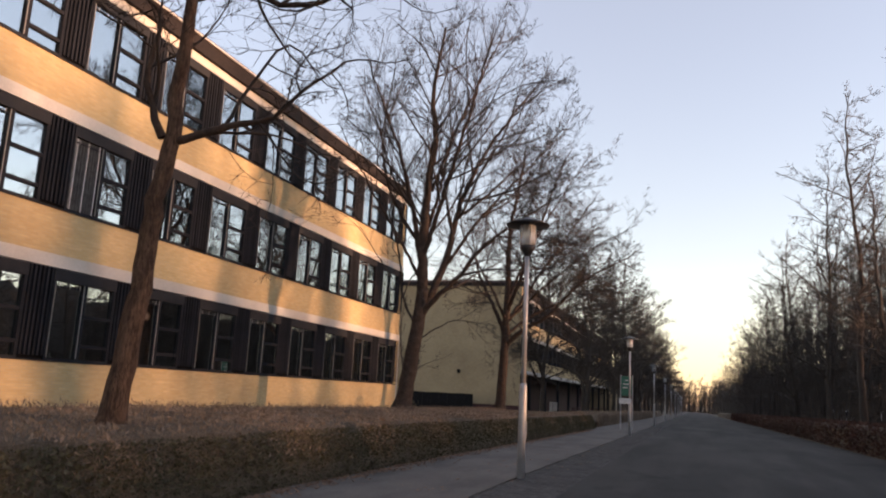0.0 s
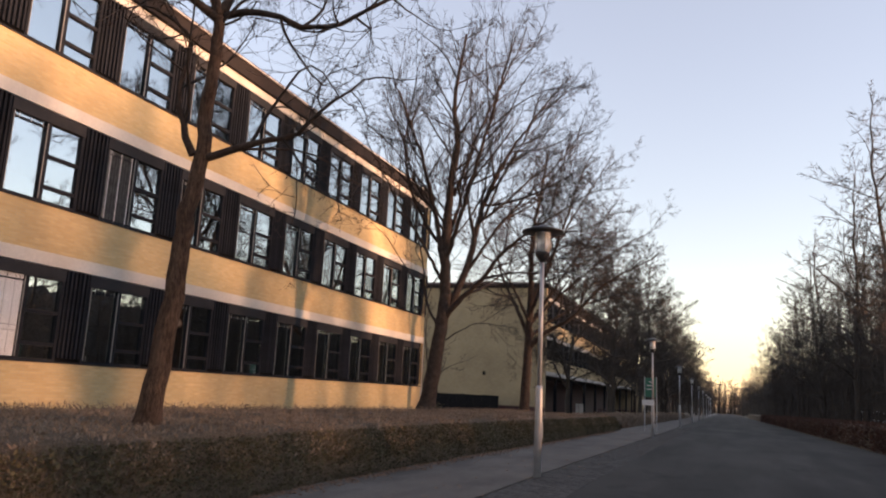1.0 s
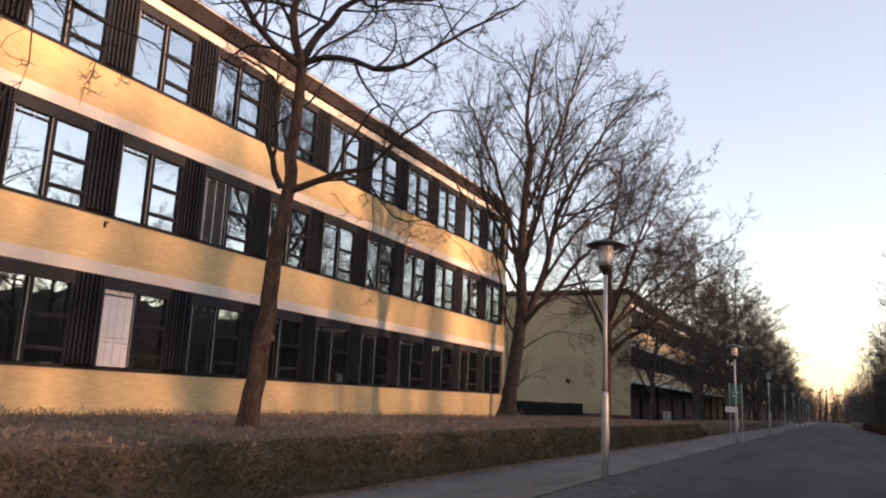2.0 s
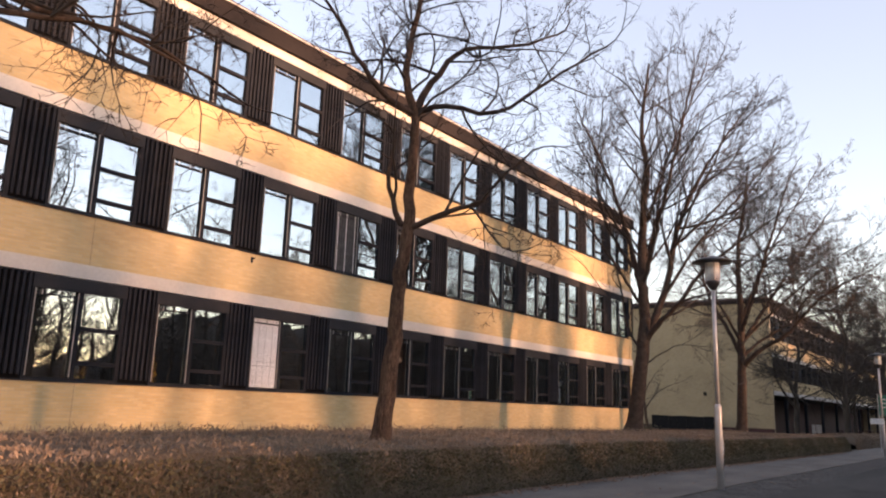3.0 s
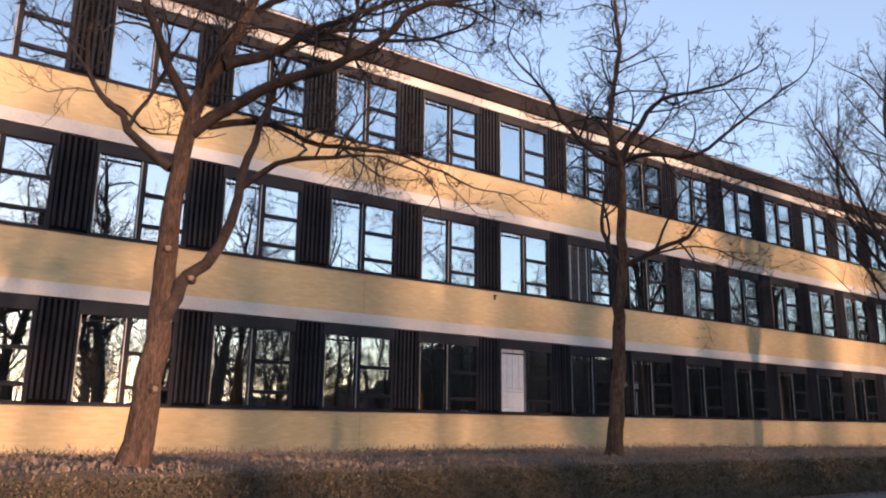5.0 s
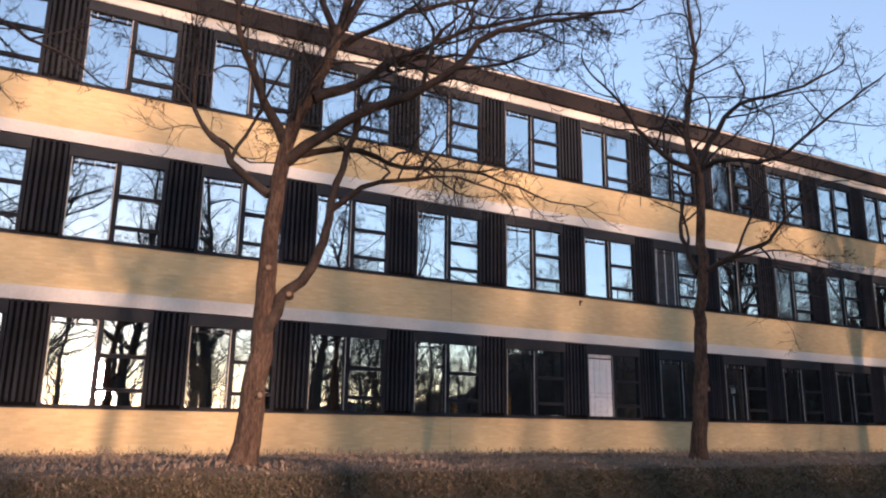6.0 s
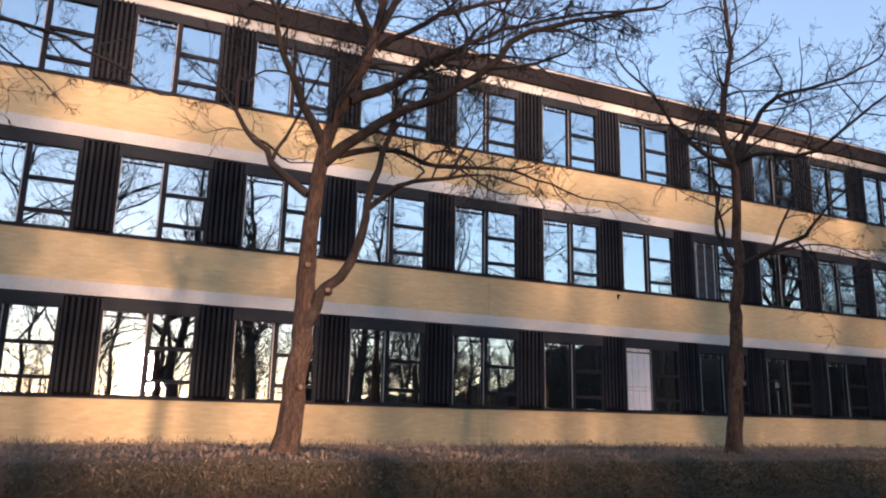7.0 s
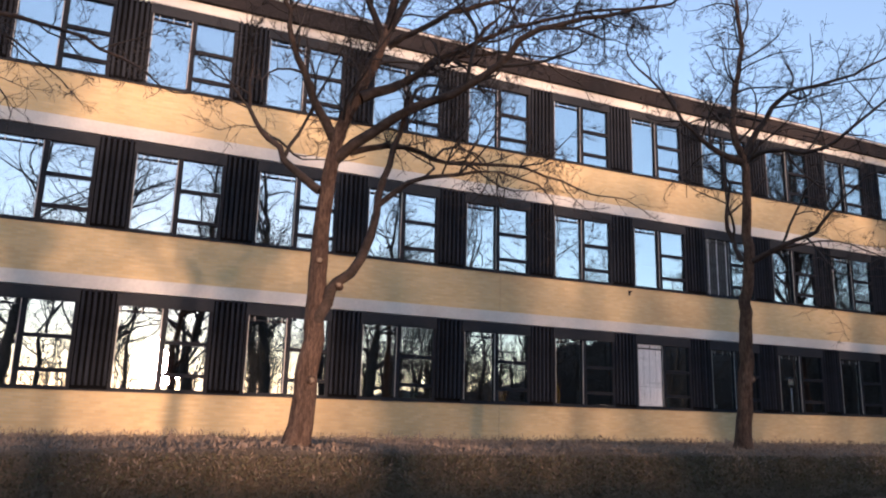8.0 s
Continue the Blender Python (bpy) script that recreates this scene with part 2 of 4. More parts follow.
# ---- mesh helpers ----
class Shape:
    """Collects vertices and faces for one mesh."""

    def __init__(self):
        self.v, self.f = [], []

    def box(self, x0, x1, y0, y1, z0, z1):
        n = len(self.v)
        self.v += [(x, y, z) for z in (z0, z1) for x, y in ((x0, y0), (x1, y0), (x1, y1), (x0, y1))]
        self.f += [tuple(n + i for i in q) for q in ((3, 2, 1, 0), (4, 5, 6, 7), (0, 1, 5, 4), (1, 2, 6, 5), (2, 3, 7, 6), (3, 0, 4, 7))]
        return self

    def slab(self, x0, x1, y0, y1, z0, z1, c):
        """A box with its upper edges chamfered by c."""
        n = len(self.v)
        for a, z in ((0, z0), (0, z1 - c), (c, z1)):
            self.v += [(x0 + a, y0 + a, z), (x1 - a, y0 + a, z), (x1 - a, y1 - a, z), (x0 + a, y1 - a, z)]
        for r in (0, 4):
            self.f += [(n + r + i, n + r + (i + 1) % 4, n + r + 4 + (i + 1) % 4, n + r + 4 + i) for i in range(4)]
        self.f += [(n + 3, n + 2, n + 1, n), (n + 8, n + 9, n + 10, n + 11)]
        return self

    def lathe(self, rings, sides=16, at=(0, 0)):
        """Rings of (radius, z) round a vertical axis."""
        n = len(self.v)
        for r, z in rings:
            self.v += [(at[0] + r * math.cos(2 * math.pi * i / sides), at[1] + r * math.sin(2 * math.pi * i / sides), z) for i in range(sides)]
        for k in range(len(rings) - 1):
            a = n + k * sides
            self.f += [(a + i, a + (i + 1) % sides, a + sides + (i + 1) % sides, a + sides + i) for i in range(sides)]
        self.f += [tuple(n + i for i in reversed(range(sides))), tuple(n + (len(rings) - 1) * sides + i for i in range(sides))]
        return self

    def tube(self, pts, rad, sides):
        pts = np.asarray(pts, float)
        n0 = len(self.v)
        tang = np.gradient(pts, axis=0)
        tang /= np.linalg.norm(tang, axis=1)[:, None] + 1e-9
        ref = np.array((0.31, 0.95, 0.05)) if abs(tang[0][2]) > 0.6 else np.array((0.1, 0.05, 1.0))
        a = np.cross(tang, ref)
        a /= np.linalg.norm(a, axis=1)[:, None] + 1e-9
        b = np.cross(tang, a)
        ang = np.arange(sides) * (2 * math.pi / sides)
        ring = a[:, None, :] * np.cos(ang)[None, :, None] + b[:, None, :] * np.sin(ang)[None, :, None]
        v = pts[:, None, :] + ring * np.asarray(rad)[:, None, None]
        self.v += [tuple(p) for p in v.reshape(-1, 3).tolist()]
        for k in range(len(pts) - 1):
            q = n0 + k * sides
            self.f += [(q + i, q + sides + i, q + sides + (i + 1) % sides, q + (i + 1) % sides) for i in range(sides)]
        return self

    def sliver(self, pts, w):
        """A hair-thin far twig, bent once and pointed."""
        a, b, c = np.asarray(pts[0]), np.asarray(pts[len(pts) // 2]), np.asarray(pts[-1])
        side = np.cross(c - a, (0.3 + (len(self.v) % 7) * 0.2, 0.8 - (len(self.v) % 5) * 0.35, 0.25))
        side = side / (np.linalg.norm(side) + 1e-9) * w
        n = len(self.v)
        self.v += [tuple(q.tolist()) for q in (a - side, a + side, b - side * 0.8, b + side * 0.8, c)]
        self.f += [(n, n + 1, n + 3, n + 2), (n + 2, n + 3, n + 4)]
        return self

    def ribbon(self, pts, w):
        """A thin near twig that follows all its bends."""
        p = np.asarray(pts, float)
        side = np.cross(p[-1] - p[0], (0.3 + (len(self.v) % 7) * 0.2, 0.8 - (len(self.v) % 5) * 0.35, 0.25))
        side = side / (np.linalg.norm(side) + 1e-9) * w
        n, m = len(self.v), len(p) - 1
        for i, q in enumerate(p[:-1]):
            k = side * (1 - 0.55 * i / m)
            self.v += [tuple((q - k).tolist()), tuple((q + k).tolist())]
        self.v.append(tuple(p[-1].tolist()))
        self.f += [(n + 2 * i, n + 2 * i + 1, n + 2 * i + 3, n + 2 * i + 2) for i in range(m - 1)] + [(n + 2 * m - 2, n + 2 * m - 1, n + 2 * m)]
        return self

    def mesh(self, name, mat, smooth=False):
        me = bpy.data.meshes.new(name)
        me.from_pydata(self.v, [], self.f)
        me.materials.append(mat)
        if smooth:
            me.polygons.foreach_set("use_smooth", [True] * len(me.polygons))
        me.update()
        return me


def part(name, shape, mat, parent=None, label="", at=None, smooth=False):
    """One mesh object, under a thing or a part where one is given."""
    data = shape if isinstance(shape, bpy.types.Mesh) else shape.mesh(name, mat, smooth)
    ob = new(name, data)
    ob.parent = parent
    if at is not None:
        ob.location = at
    if label:
        ob["label"] = label
    return ob


def structure(name, shape, mat, label, category, smooth=False):
    return tagged(part(name, shape, mat, smooth=smooth), label, category, kind="structure")


def thing(name, label, category, at=(0, 0, 0), group=""):
    ob = new(name)
    ob.location = at
    return tagged(ob, label, category, group)


def fall(y):
    """Height of the road, which sinks gently to the far end."""
    return -0.007 * max(0.0, min(y, 420.0) + 26.0)


# ---- ground, road, pavement ----
YS = [-160, -60, -26, 0, 40, 100, 200, 420]


def strip(x0, x1, lift, ys=YS, thick=0.3):
    s = Shape()
    for y in ys:
        z = fall(y) + lift
        s.v += [(x0, y, z), (x1, y, z), (x1, y, z - thick), (x0, y, z - thick)]
    for k in range(len(ys) - 1):
        a = 4 * k
        s.f += [(a, a + 1, a + 5, a + 4), (a + 1, a + 2, a + 6, a + 5), (a + 2, a + 3, a + 7, a + 6), (a + 3, a, a + 4, a + 7)]
    n = 4 * (len(ys) - 1)
    s.f += [(0, 3, 2, 1), (n, n + 1, n + 2, n + 3)]
    return s


g = Shape()
gx, gy = [-2500, -60, 60, 2500], [-2500, -160, -60, -26, 0, 40, 100, 200, 420, 2500]
for y in gy:
    g.v += [(x, y, fall(y) - 0.04) for x in gx]
for j in range(len(gy) - 1):
    g.f += [(4 * j + i, 4 * j + i + 1, 4 * j + i + 5, 4 * j + i + 4) for i in range(3)]
structure("ground", g, EARTH, "brown winter earth with dead grass", "ground")
structure("road", strip(13.5, 20.5, 0.0), ASPHALT, "worn dark grey asphalt road with faint patches", "road")
structure("pavement", strip(10.4, 12.6, 0.03), PAVING, "pale grey asphalt footpath beside the hedge", "pavement")
verge = structure("verge", strip(12.6, 13.5, 0.0), GROUT, "strip of dark granite setts between footpath and road", "verge")

# ---- main building ----
BAY, STOREY, BAYS = 3.0, 3.766, 17
Y_END, Y_START = 0.62, -BAY * BAYS + 0.9
GLASS_Z = [1.584 + STOREY * i for i in range(3)]
building = thing("school_building", "long three-storey yellow brick building with dark window bands", "building")


def wall_run(name, x0, x1, z0, z1, mat, label="", y0=Y_START, y1=Y_END, parent=building):
    return part(name, Shape().box(x0, x1, y0, y1, z0, z1), mat, parent, label)


wall_run("plinth_wall", -0.30, 0.04, -0.6, 1.49, BRICK, "yellow brick base wall")
for i in range(2):
    z = GLASS_Z[i] + 2.55
    wall_run("spandrel_wall", -0.30, 0.04, z, z + STOREY - 2.55 - 0.09, BRICK)
    wall_run("white_band", -0.30, 0.075, z - 0.32, z - 0.003, WHITE, "white concrete band", y1=Y_END + 0.08)
wall_run("white_band", -0.30, 0.06, GLASS_Z[2] + 2.18, GLASS_Z[2] + 2.47, WHITE, "cream band under the eave")
for i in range(3):
    z = GLASS_Z[i]
    wall_run("sill", -0.2, 0.075, z - 0.093, z - 0.055, HEADER, "thin grey-brown sill")
part("fascia", Shape().box(-0.3, 0.20, Y_START, Y_END + 0.30, GLASS_Z[2] + 2.473, GLASS_Z[2] + 2.97), FASCIA, building, "dark brown eave board")
part("gutter", Shape().box(-0.3, 0.25, Y_START, Y_END + 0.34, GLASS_Z[2] + 2.973, GLASS_Z[2] + 3.02), WHITE, building, "pale metal roof edge")
part("roof_edge", Shape().slab(-0.3, 0.17, Y_START, Y_END + 0.32, GLASS_Z[2] + 3.023, GLASS_Z[2] + 3.12, 0.03), ROOFING, building, "folded felt roof edge")
roof = Shape()
zt = GLASS_Z[2] + 3.123
for y in (Y_START, Y_END + 0.3):
    roof.v += [(0.15, y, zt), (-6.5, y, zt + 0.85), (-13, y, zt), (-13, y, zt - 0.4), (0.15, y, zt - 0.003)]
roof.f += [(0, 5, 6, 1), (1, 6, 7, 2), (2, 7, 8, 3), (0, 1, 2, 3, 4), (9, 8, 7, 6, 5)]
part("roof", roof, ROOFING, building, "low brown felt roof")
part("end_wall", Shape().box(-12.7, -0.302, Y_END - 0.3, Y_END, -0.6, GLASS_Z[2] + 2.47), BRICK, building)
part("end_wall", Shape().box(-12.7, -0.302, Y_START, Y_START + 0.3, -0.6, GLASS_Z[2] + 2.47), BRICK, building)
part("rear_wall", Shape().box(-13, -12.7, Y_START, Y_END, -0.6, GLASS_Z[2] + 2.47), BRICK, building)
part("corner_pier", Shape().box(-0.3, 0.055, Y_END - 0.32, Y_END + 0.004, 1.492, GLASS_Z[2] + 2.17), BRICK, building, "narrow brick pier at the corner")
part("corner_trim", Shape().box(-0.02, 0.09, Y_END + 0.006, Y_END + 0.075, -0.5, GLASS_Z[0] + 2.22), WHITE, building, "pale corner pipe")
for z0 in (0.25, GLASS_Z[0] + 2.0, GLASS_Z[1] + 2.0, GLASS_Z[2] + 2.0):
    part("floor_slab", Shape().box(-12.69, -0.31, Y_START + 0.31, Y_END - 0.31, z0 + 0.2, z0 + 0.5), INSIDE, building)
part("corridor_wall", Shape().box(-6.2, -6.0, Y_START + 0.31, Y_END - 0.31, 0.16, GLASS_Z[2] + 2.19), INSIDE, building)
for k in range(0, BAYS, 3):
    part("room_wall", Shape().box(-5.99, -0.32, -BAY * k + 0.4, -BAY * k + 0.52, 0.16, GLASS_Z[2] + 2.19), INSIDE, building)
for y in (-12.95, -30.93, -45.1):
    part("wall_joint", Shape().box(0.0, 0.043, y, y + 0.012, -0.3, 1.485), BRICK_FAR, building)
    for i in range(2):
        part("wall_joint", Shape().box(0.0, 0.043, y, y + 0.012, GLASS_Z[i] + 2.56, GLASS_Z[i] + STOREY - 0.1), BRICK_FAR, building)

# One window, with its origin at the lower corner of the glass nearest the far end.
W, H = 2.03, 1.91
window = new("window")
window.parent = building
fr = Shape()
fr.box(-0.12, 0.045, -W - 0.09, -W, -0.055, H)
fr.box(-0.12, 0.045, 0, 0.09, -0.055, H)
fr.box(-0.12, 0.05, -W, 0, -0.055, 0)
part("frame", fr, FRAME, window)
part("header", Shape().slab(-0.12, 0.06, -W - 0.09, 0.09, H + 0.002, H + 0.305, 0.01), HEADER, window, "grey-brown header board")
part("mullion", Shape().box(-0.10, 0.04, -W * 0.5 - 0.08, -W * 0.5 + 0.06, 0.001, H - 0.001), FRAME, window)
part("cover_strip", Shape().box(0.0405, 0.055, -W * 0.5 - 0.08, -W * 0.5 - 0.058, 0.02, H - 0.02), STRIP, window, "pale aluminium strip")
part("cover_strip", Shape().box(0.0455, 0.058, -W - 0.022, -W - 0.002, 0.02, H - 0.02), STRIP, window, "pale aluminium strip")
tr = [(0.30, 0.39), (1.06, 1.15)]
for a, b in tr:
    part("transom", Shape().box(-0.09, 0.03, -W * 0.5 + 0.061, -0.001, a, b), FRAME, window)
part("vent_bar", Shape().box(-0.09, 0.02, -W + 0.001, -W * 0.5 - 0.081, H - 0.14, H - 0.105), FRAME, window)
for j in range(3):
    y = -W + 0.13 + j * 0.34
    part("hook", Shape().box(0.021, 0.034, y, y + 0.02, H - 0.15, H - 0.03), STRIP, window, "small pale metal catch")
panes = [(-W, -W * 0.5 - 0.08, 0, H), (-W * 0.5 + 0.06, 0, 0, 0.30), (-W * 0.5 + 0.06, 0, 0.39, 1.06), (-W * 0.5 + 0.06, 0, 1.15, H)]
for y0, y1, z0, z1 in panes:
    hy, hz = (y1 - y0) / 2, (z1 - z0) / 2
    p = part("pane", Shape().box(-0.004, 0.004, -hy, hy, -hz, hz), GLASS, window, at=(-0.03, (y0 + y1) / 2, (z0 + z1) / 2))
    p.visible_shadow = False

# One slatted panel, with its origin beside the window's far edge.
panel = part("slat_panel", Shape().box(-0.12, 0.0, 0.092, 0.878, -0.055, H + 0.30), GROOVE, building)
slat_mesh = Shape().slab(-0.0325, 0.0325, -1.09, 1.09, 0, 0.062, 0.008)
slat_mesh.v = [(z, x, y) for x, y, z in slat_mesh.v]
slat_mesh = slat_mesh.mesh("slat", SLAT)
for j in range(6):
    part("slat", slat_mesh, SLAT, panel, at=(0.001, 0.092 + 0.066 + j * 0.131, 1.127))

rng = random.Random(5)
for i in range(3):
    for k in range(BAYS):
        at = pose(0, -BAY * k, GLASS_Z[i])
        if i == 0 and k == 0:
            w, q = window, panel
            w.matrix_basis, q.matrix_basis = at, at
        else:
            w, q = copy_thing(window, at), copy_thing(panel, at)
        for c in w.children:
            if c.name.startswith("pane"):
                c.rotation_euler = (0, radians(rng.uniform(-0.25, 0.25)), radians(rng.uniform(-0.35, 0.35)))

# blinds and things behind the glass
blind = thing("window_blind", "closed white slatted blind covering one pane", "blind", (-0.008, -BAY * 8 - W * 0.5 - 0.08, GLASS_Z[0]))
for j in range(38):
    part("blind_slat", Shape().box(-0.012, 0.012, -0.93, -0.005, 0.02 + j * 0.05, 0.064 + j * 0.05), BLIND, blind)
for y in (-0.70, -0.47, -0.22):
    part("cord", Shape().box(0.0125, 0.0155, y, y + 0.006, 0.02, 1.90), INSIDE, blind, "thin grey blind cord")
for z in (0.60, 0.72):
    part("cross_tape", Shape().box(0.0125, 0.0150, -0.93, -0.005, z, z + 0.008), INSIDE, blind)
net = thing("net_curtain", "grey patterned net curtain with pale seams", "curtain", (-0.006, -BAY * 7 - W * 0.5 - 0.08, GLASS_Z[1]))
s = Shape()
for j in range(49):
    y, w = -0.93 + j * 0.0194, 0.010 * math.sin(j * 1.3)
    s.v += [(w, y, 0.01), (w, y, 1.9), (w - 0.006, y, 1.9), (w - 0.006, y, 0.01)]
for j in range(48):
    s.f += [(4 * j + i, 4 * j + 4 + i, 4 * j + 4 + (i + 1) % 4, 4 * j + (i + 1) % 4) for i in range(4)]
part("cloth", s, NET, net)
for y in (-0.86, -0.48, -0.08):
    part("seam", Shape().box(0.012, 0.018, y, y + 0.022, 0.01, 1.9), BLIND, net, "pale seam tape")
cloth = Shape()
for j in range(25):
    u = j / 24
    x, y = -0.22 + 0.022 * math.sin(u * 22.0), -BAY * 9 - 1.98 + 0.24 * u
    top = GLASS_Z[0] + 0.86 - 0.42 * u ** 1.6 + 0.015 * math.sin(u * 22.0)
    cloth.v += [(x - 0.004, y, GLASS_Z[0] - 0.05), (x + 0.004, y, GLASS_Z[0] - 0.05), (x + 0.004, y, top), (x - 0.004, y, top)]
for j in range(24):
    cloth.f += [(j * 4 + i, j * 4 + 4 + i, j * 4 + 4 + (i + 1) % 4, j * 4 + (i + 1) % 4) for i in range(4)]
tagged(part("yellow_curtain", cloth, YELLOW), "gathered yellow curtain standing on the inner sill", "curtain")

vase = thing("vase", "small white vase on the inner window sill", "vase", (-0.2, -22.73, GLASS_Z[0] - 0.055))
part("body", Shape().lathe([(0.05, 0), (0.075, 0.06), (0.06, 0.14), (0.035, 0.18), (0.045, 0.22)], 14), SIGNWHITE, vase, smooth=True)
papers = thing("paper_stack", "loose stack of white papers on the inner sill", "papers", (-0.24, -27.3, GLASS_Z[0] - 0.055))
for j in range(3):
    part("sheet", Shape().slab(-0.1, 0.1, -0.17 + 0.03 * j, 0.15 + 0.02 * j, 0.001 + 0.03 * j, 0.029 + 0.03 * j, 0.004), SIGNWHITE, papers)
for ci, (y, mat, tint) in enumerate(((-24.6, TEAL, "teal"), (-30.6, YELLOW, "mustard yellow"), (-33.4, TEAL, "teal"))):
    ch = thing("chair", tint + " moulded chair standing inside by the window", "chair", (-0.75, y, 0.75), "chairs inside")
    part("seat", Shape().slab(-0.22, 0.22, -0.22, 0.22, 0.43, 0.47, 0.015), mat, ch)
    part("backrest", Shape().slab(0.19, 0.23, -0.21, 0.21, 0.471, 1.2, 0.015), mat, ch)
    for a in (-0.18, 0.18):
        for b in (-0.18, 0.18):
            part("leg", Shape().lathe([(0.012, 0), (0.012, 0.429)], 8, (a, b)), STEEL, ch)
for y in (-26.3,):
    br = thing("wall_bracket", "small rusty bracket on the brick spandrel", "bracket", (0.041, y, 5.08))
    part("plate", Shape().box(0, 0.02, -0.03, 0.03, -0.08, 0.08), HEADER, br)
    part("arm", Shape().box(0.021, 0.14, -0.012, 0.012, 0.02, 0.05), HEADER, br)

# ---- second wing, farther along ----
wing = thing("school_wing", "second yellow brick wing with a blank gable", "building")
WX, WY, WZ, WL = -1.05, 36.7, -0.36, 84.0
part("gable_wall", Shape().box(WX - 16, WX, WY, WY + 0.35, WZ - 1.2, 12.05), BRICK_FAR, wing, "blank brick gable darkened for its shaded side")
part("gable_plinth", Shape().box(WX - 16, WX + 0.02, WY - 0.06, WY - 0.001, WZ - 1.2, WZ + 0.62), RED, wing, "dark red-brown gable base")
part("fascia", Shape().box(WX - 16.2, WX + 0.25, WY - 0.12, WY + WL, 12.053, 12.45), FASCIA, wing, "dark roof edge")
part("roof", Shape().slab(WX - 16, WX + 0.1, WY, WY + WL, 12.453, 12.7, 0.2), ROOFING, wing)
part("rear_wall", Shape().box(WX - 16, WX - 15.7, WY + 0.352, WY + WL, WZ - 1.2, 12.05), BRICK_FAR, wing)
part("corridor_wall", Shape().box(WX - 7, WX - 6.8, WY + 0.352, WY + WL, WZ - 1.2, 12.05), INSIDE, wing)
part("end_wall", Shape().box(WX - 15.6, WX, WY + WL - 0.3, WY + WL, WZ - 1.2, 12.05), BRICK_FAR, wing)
for z0, z1, mat, nm in ((3.42, 3.78, WHITE, "white_band"), (3.783, 5.0, BRICK, "spandrel_wall"), (7.0, 7.38, WHITE, "white_band"), (7.383, 8.75, BRICK, "spandrel_wall"), (10.9, 11.2, WHITE, "white_band"), (11.203, 12.05, FASCIA, "eave_board")):
    part(nm, Shape().box(WX - 0.3, WX + (0.04 if mat is WHITE else 0.0), WY + 0.352, WY + WL - 0.302, z0, z1), mat, wing)
for z0, z1 in ((5.0, 7.0), (8.75, 10.9)):
    for k in range(27):
        y = WY + 0.6 + k * 3.05
        wn_ = part("window", Shape().box(WX - 0.2, WX - 0.02, y, y + 0.12, z0, z1).box(WX - 0.2, WX - 0.02, y + 1.0, y + 1.1, z0, z1).box(WX - 0.2, WX - 0.02, y + 2.0, y + 2.1, z0, z1), FRAME, wing)
        pn = part("pane", Shape().box(WX - 0.12, WX - 0.11, y + 0.121, y + 1.999, z0, z1), GLASS, wn_)
        pn.visible_shadow = False
        part("slat_panel", Shape().box(WX - 0.2, WX - 0.01, y + 2.101, y + 3.04, z0, z1), SLAT, wing)
# red wall darkened beyond its paint, so recess shade is in the colour
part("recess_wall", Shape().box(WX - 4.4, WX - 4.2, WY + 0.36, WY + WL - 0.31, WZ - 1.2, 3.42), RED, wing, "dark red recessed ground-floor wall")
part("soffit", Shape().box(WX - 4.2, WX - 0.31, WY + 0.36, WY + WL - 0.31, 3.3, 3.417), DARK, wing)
for k in range(9):
    y = WY + 6 + k * 9.1
    part("column", Shape().box(WX - 0.4, WX - 0.1, y, y + 0.3, WZ - 1.2, 3.299), FRAME, wing)
part("wall_lamp", Shape().box(WX - 6.4, WX - 6.15, WY - 0.16, WY - 0.001, 3.2, 3.55), DARK, wing, "small black gable lamp")
annex = thing("annex", "plain grey-beige annex at the far end of the wing", "building")
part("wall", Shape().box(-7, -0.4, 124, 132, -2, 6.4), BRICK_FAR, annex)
part("roof", Shape().box(-7.2, -0.2, 123.8, 132.2, 6.403, 6.7), FASCIA, annex)

# ---- planting bed in front of the building ----
def bed_top(x, y):
    """Height of the clipped shrub bed."""
    edge = min(1.0, max(0.0, (10.56 - x) / 0.30))
    back = min(1.0, max(0.0, (x - 3.6) / 1.6))
    end = min(1.0, max(0.0, (1.5 - y) / 2.0)) if y > -0.5 else 1.0
    lump = 0.055 * noise.noise(Vector((x * 0.9, y * 0.9, 0))) + 0.05 * noise.noise(Vector((x * 2.7, y * 2.7, 4)))
    h = 0.64 + 0.010 * (x - 6.0) + lump
    return fall(y) + 0.03 + (h - 0.22 * (1 - back)) * math.sqrt(edge) * (0.25 + 0.75 * end)


NX, NY = 30, 250
bed = Shape()
xs = [0.1 + 10.45 * (i / NX) ** 0.75 for i in range(NX + 1)]
ysb = [-60 + 61.5 * j / NY for j in range(NY + 1)]
for y in ysb:
    wob = 0.10 * noise.noise(Vector((y * 0.7, 7, 0)))
    bed.v += [(x + (wob if i > NX - 6 else 0), y, bed_top(x, y)) for i, x in enumerate(xs)] + [(10.54 + wob, y, fall(y))]
m = NX + 2
for j in range(NY):
    bed.f += [(j * m + i, j * m + i + 1, j * m + m + i + 1, j * m + m + i) for i in range(m - 1)]
shrubs = thing("shrub_bed", "wide clipped bed of brown leafless shrubs", "hedge")
shrubs["kind"] = "stuff"
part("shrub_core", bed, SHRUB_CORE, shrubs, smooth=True)


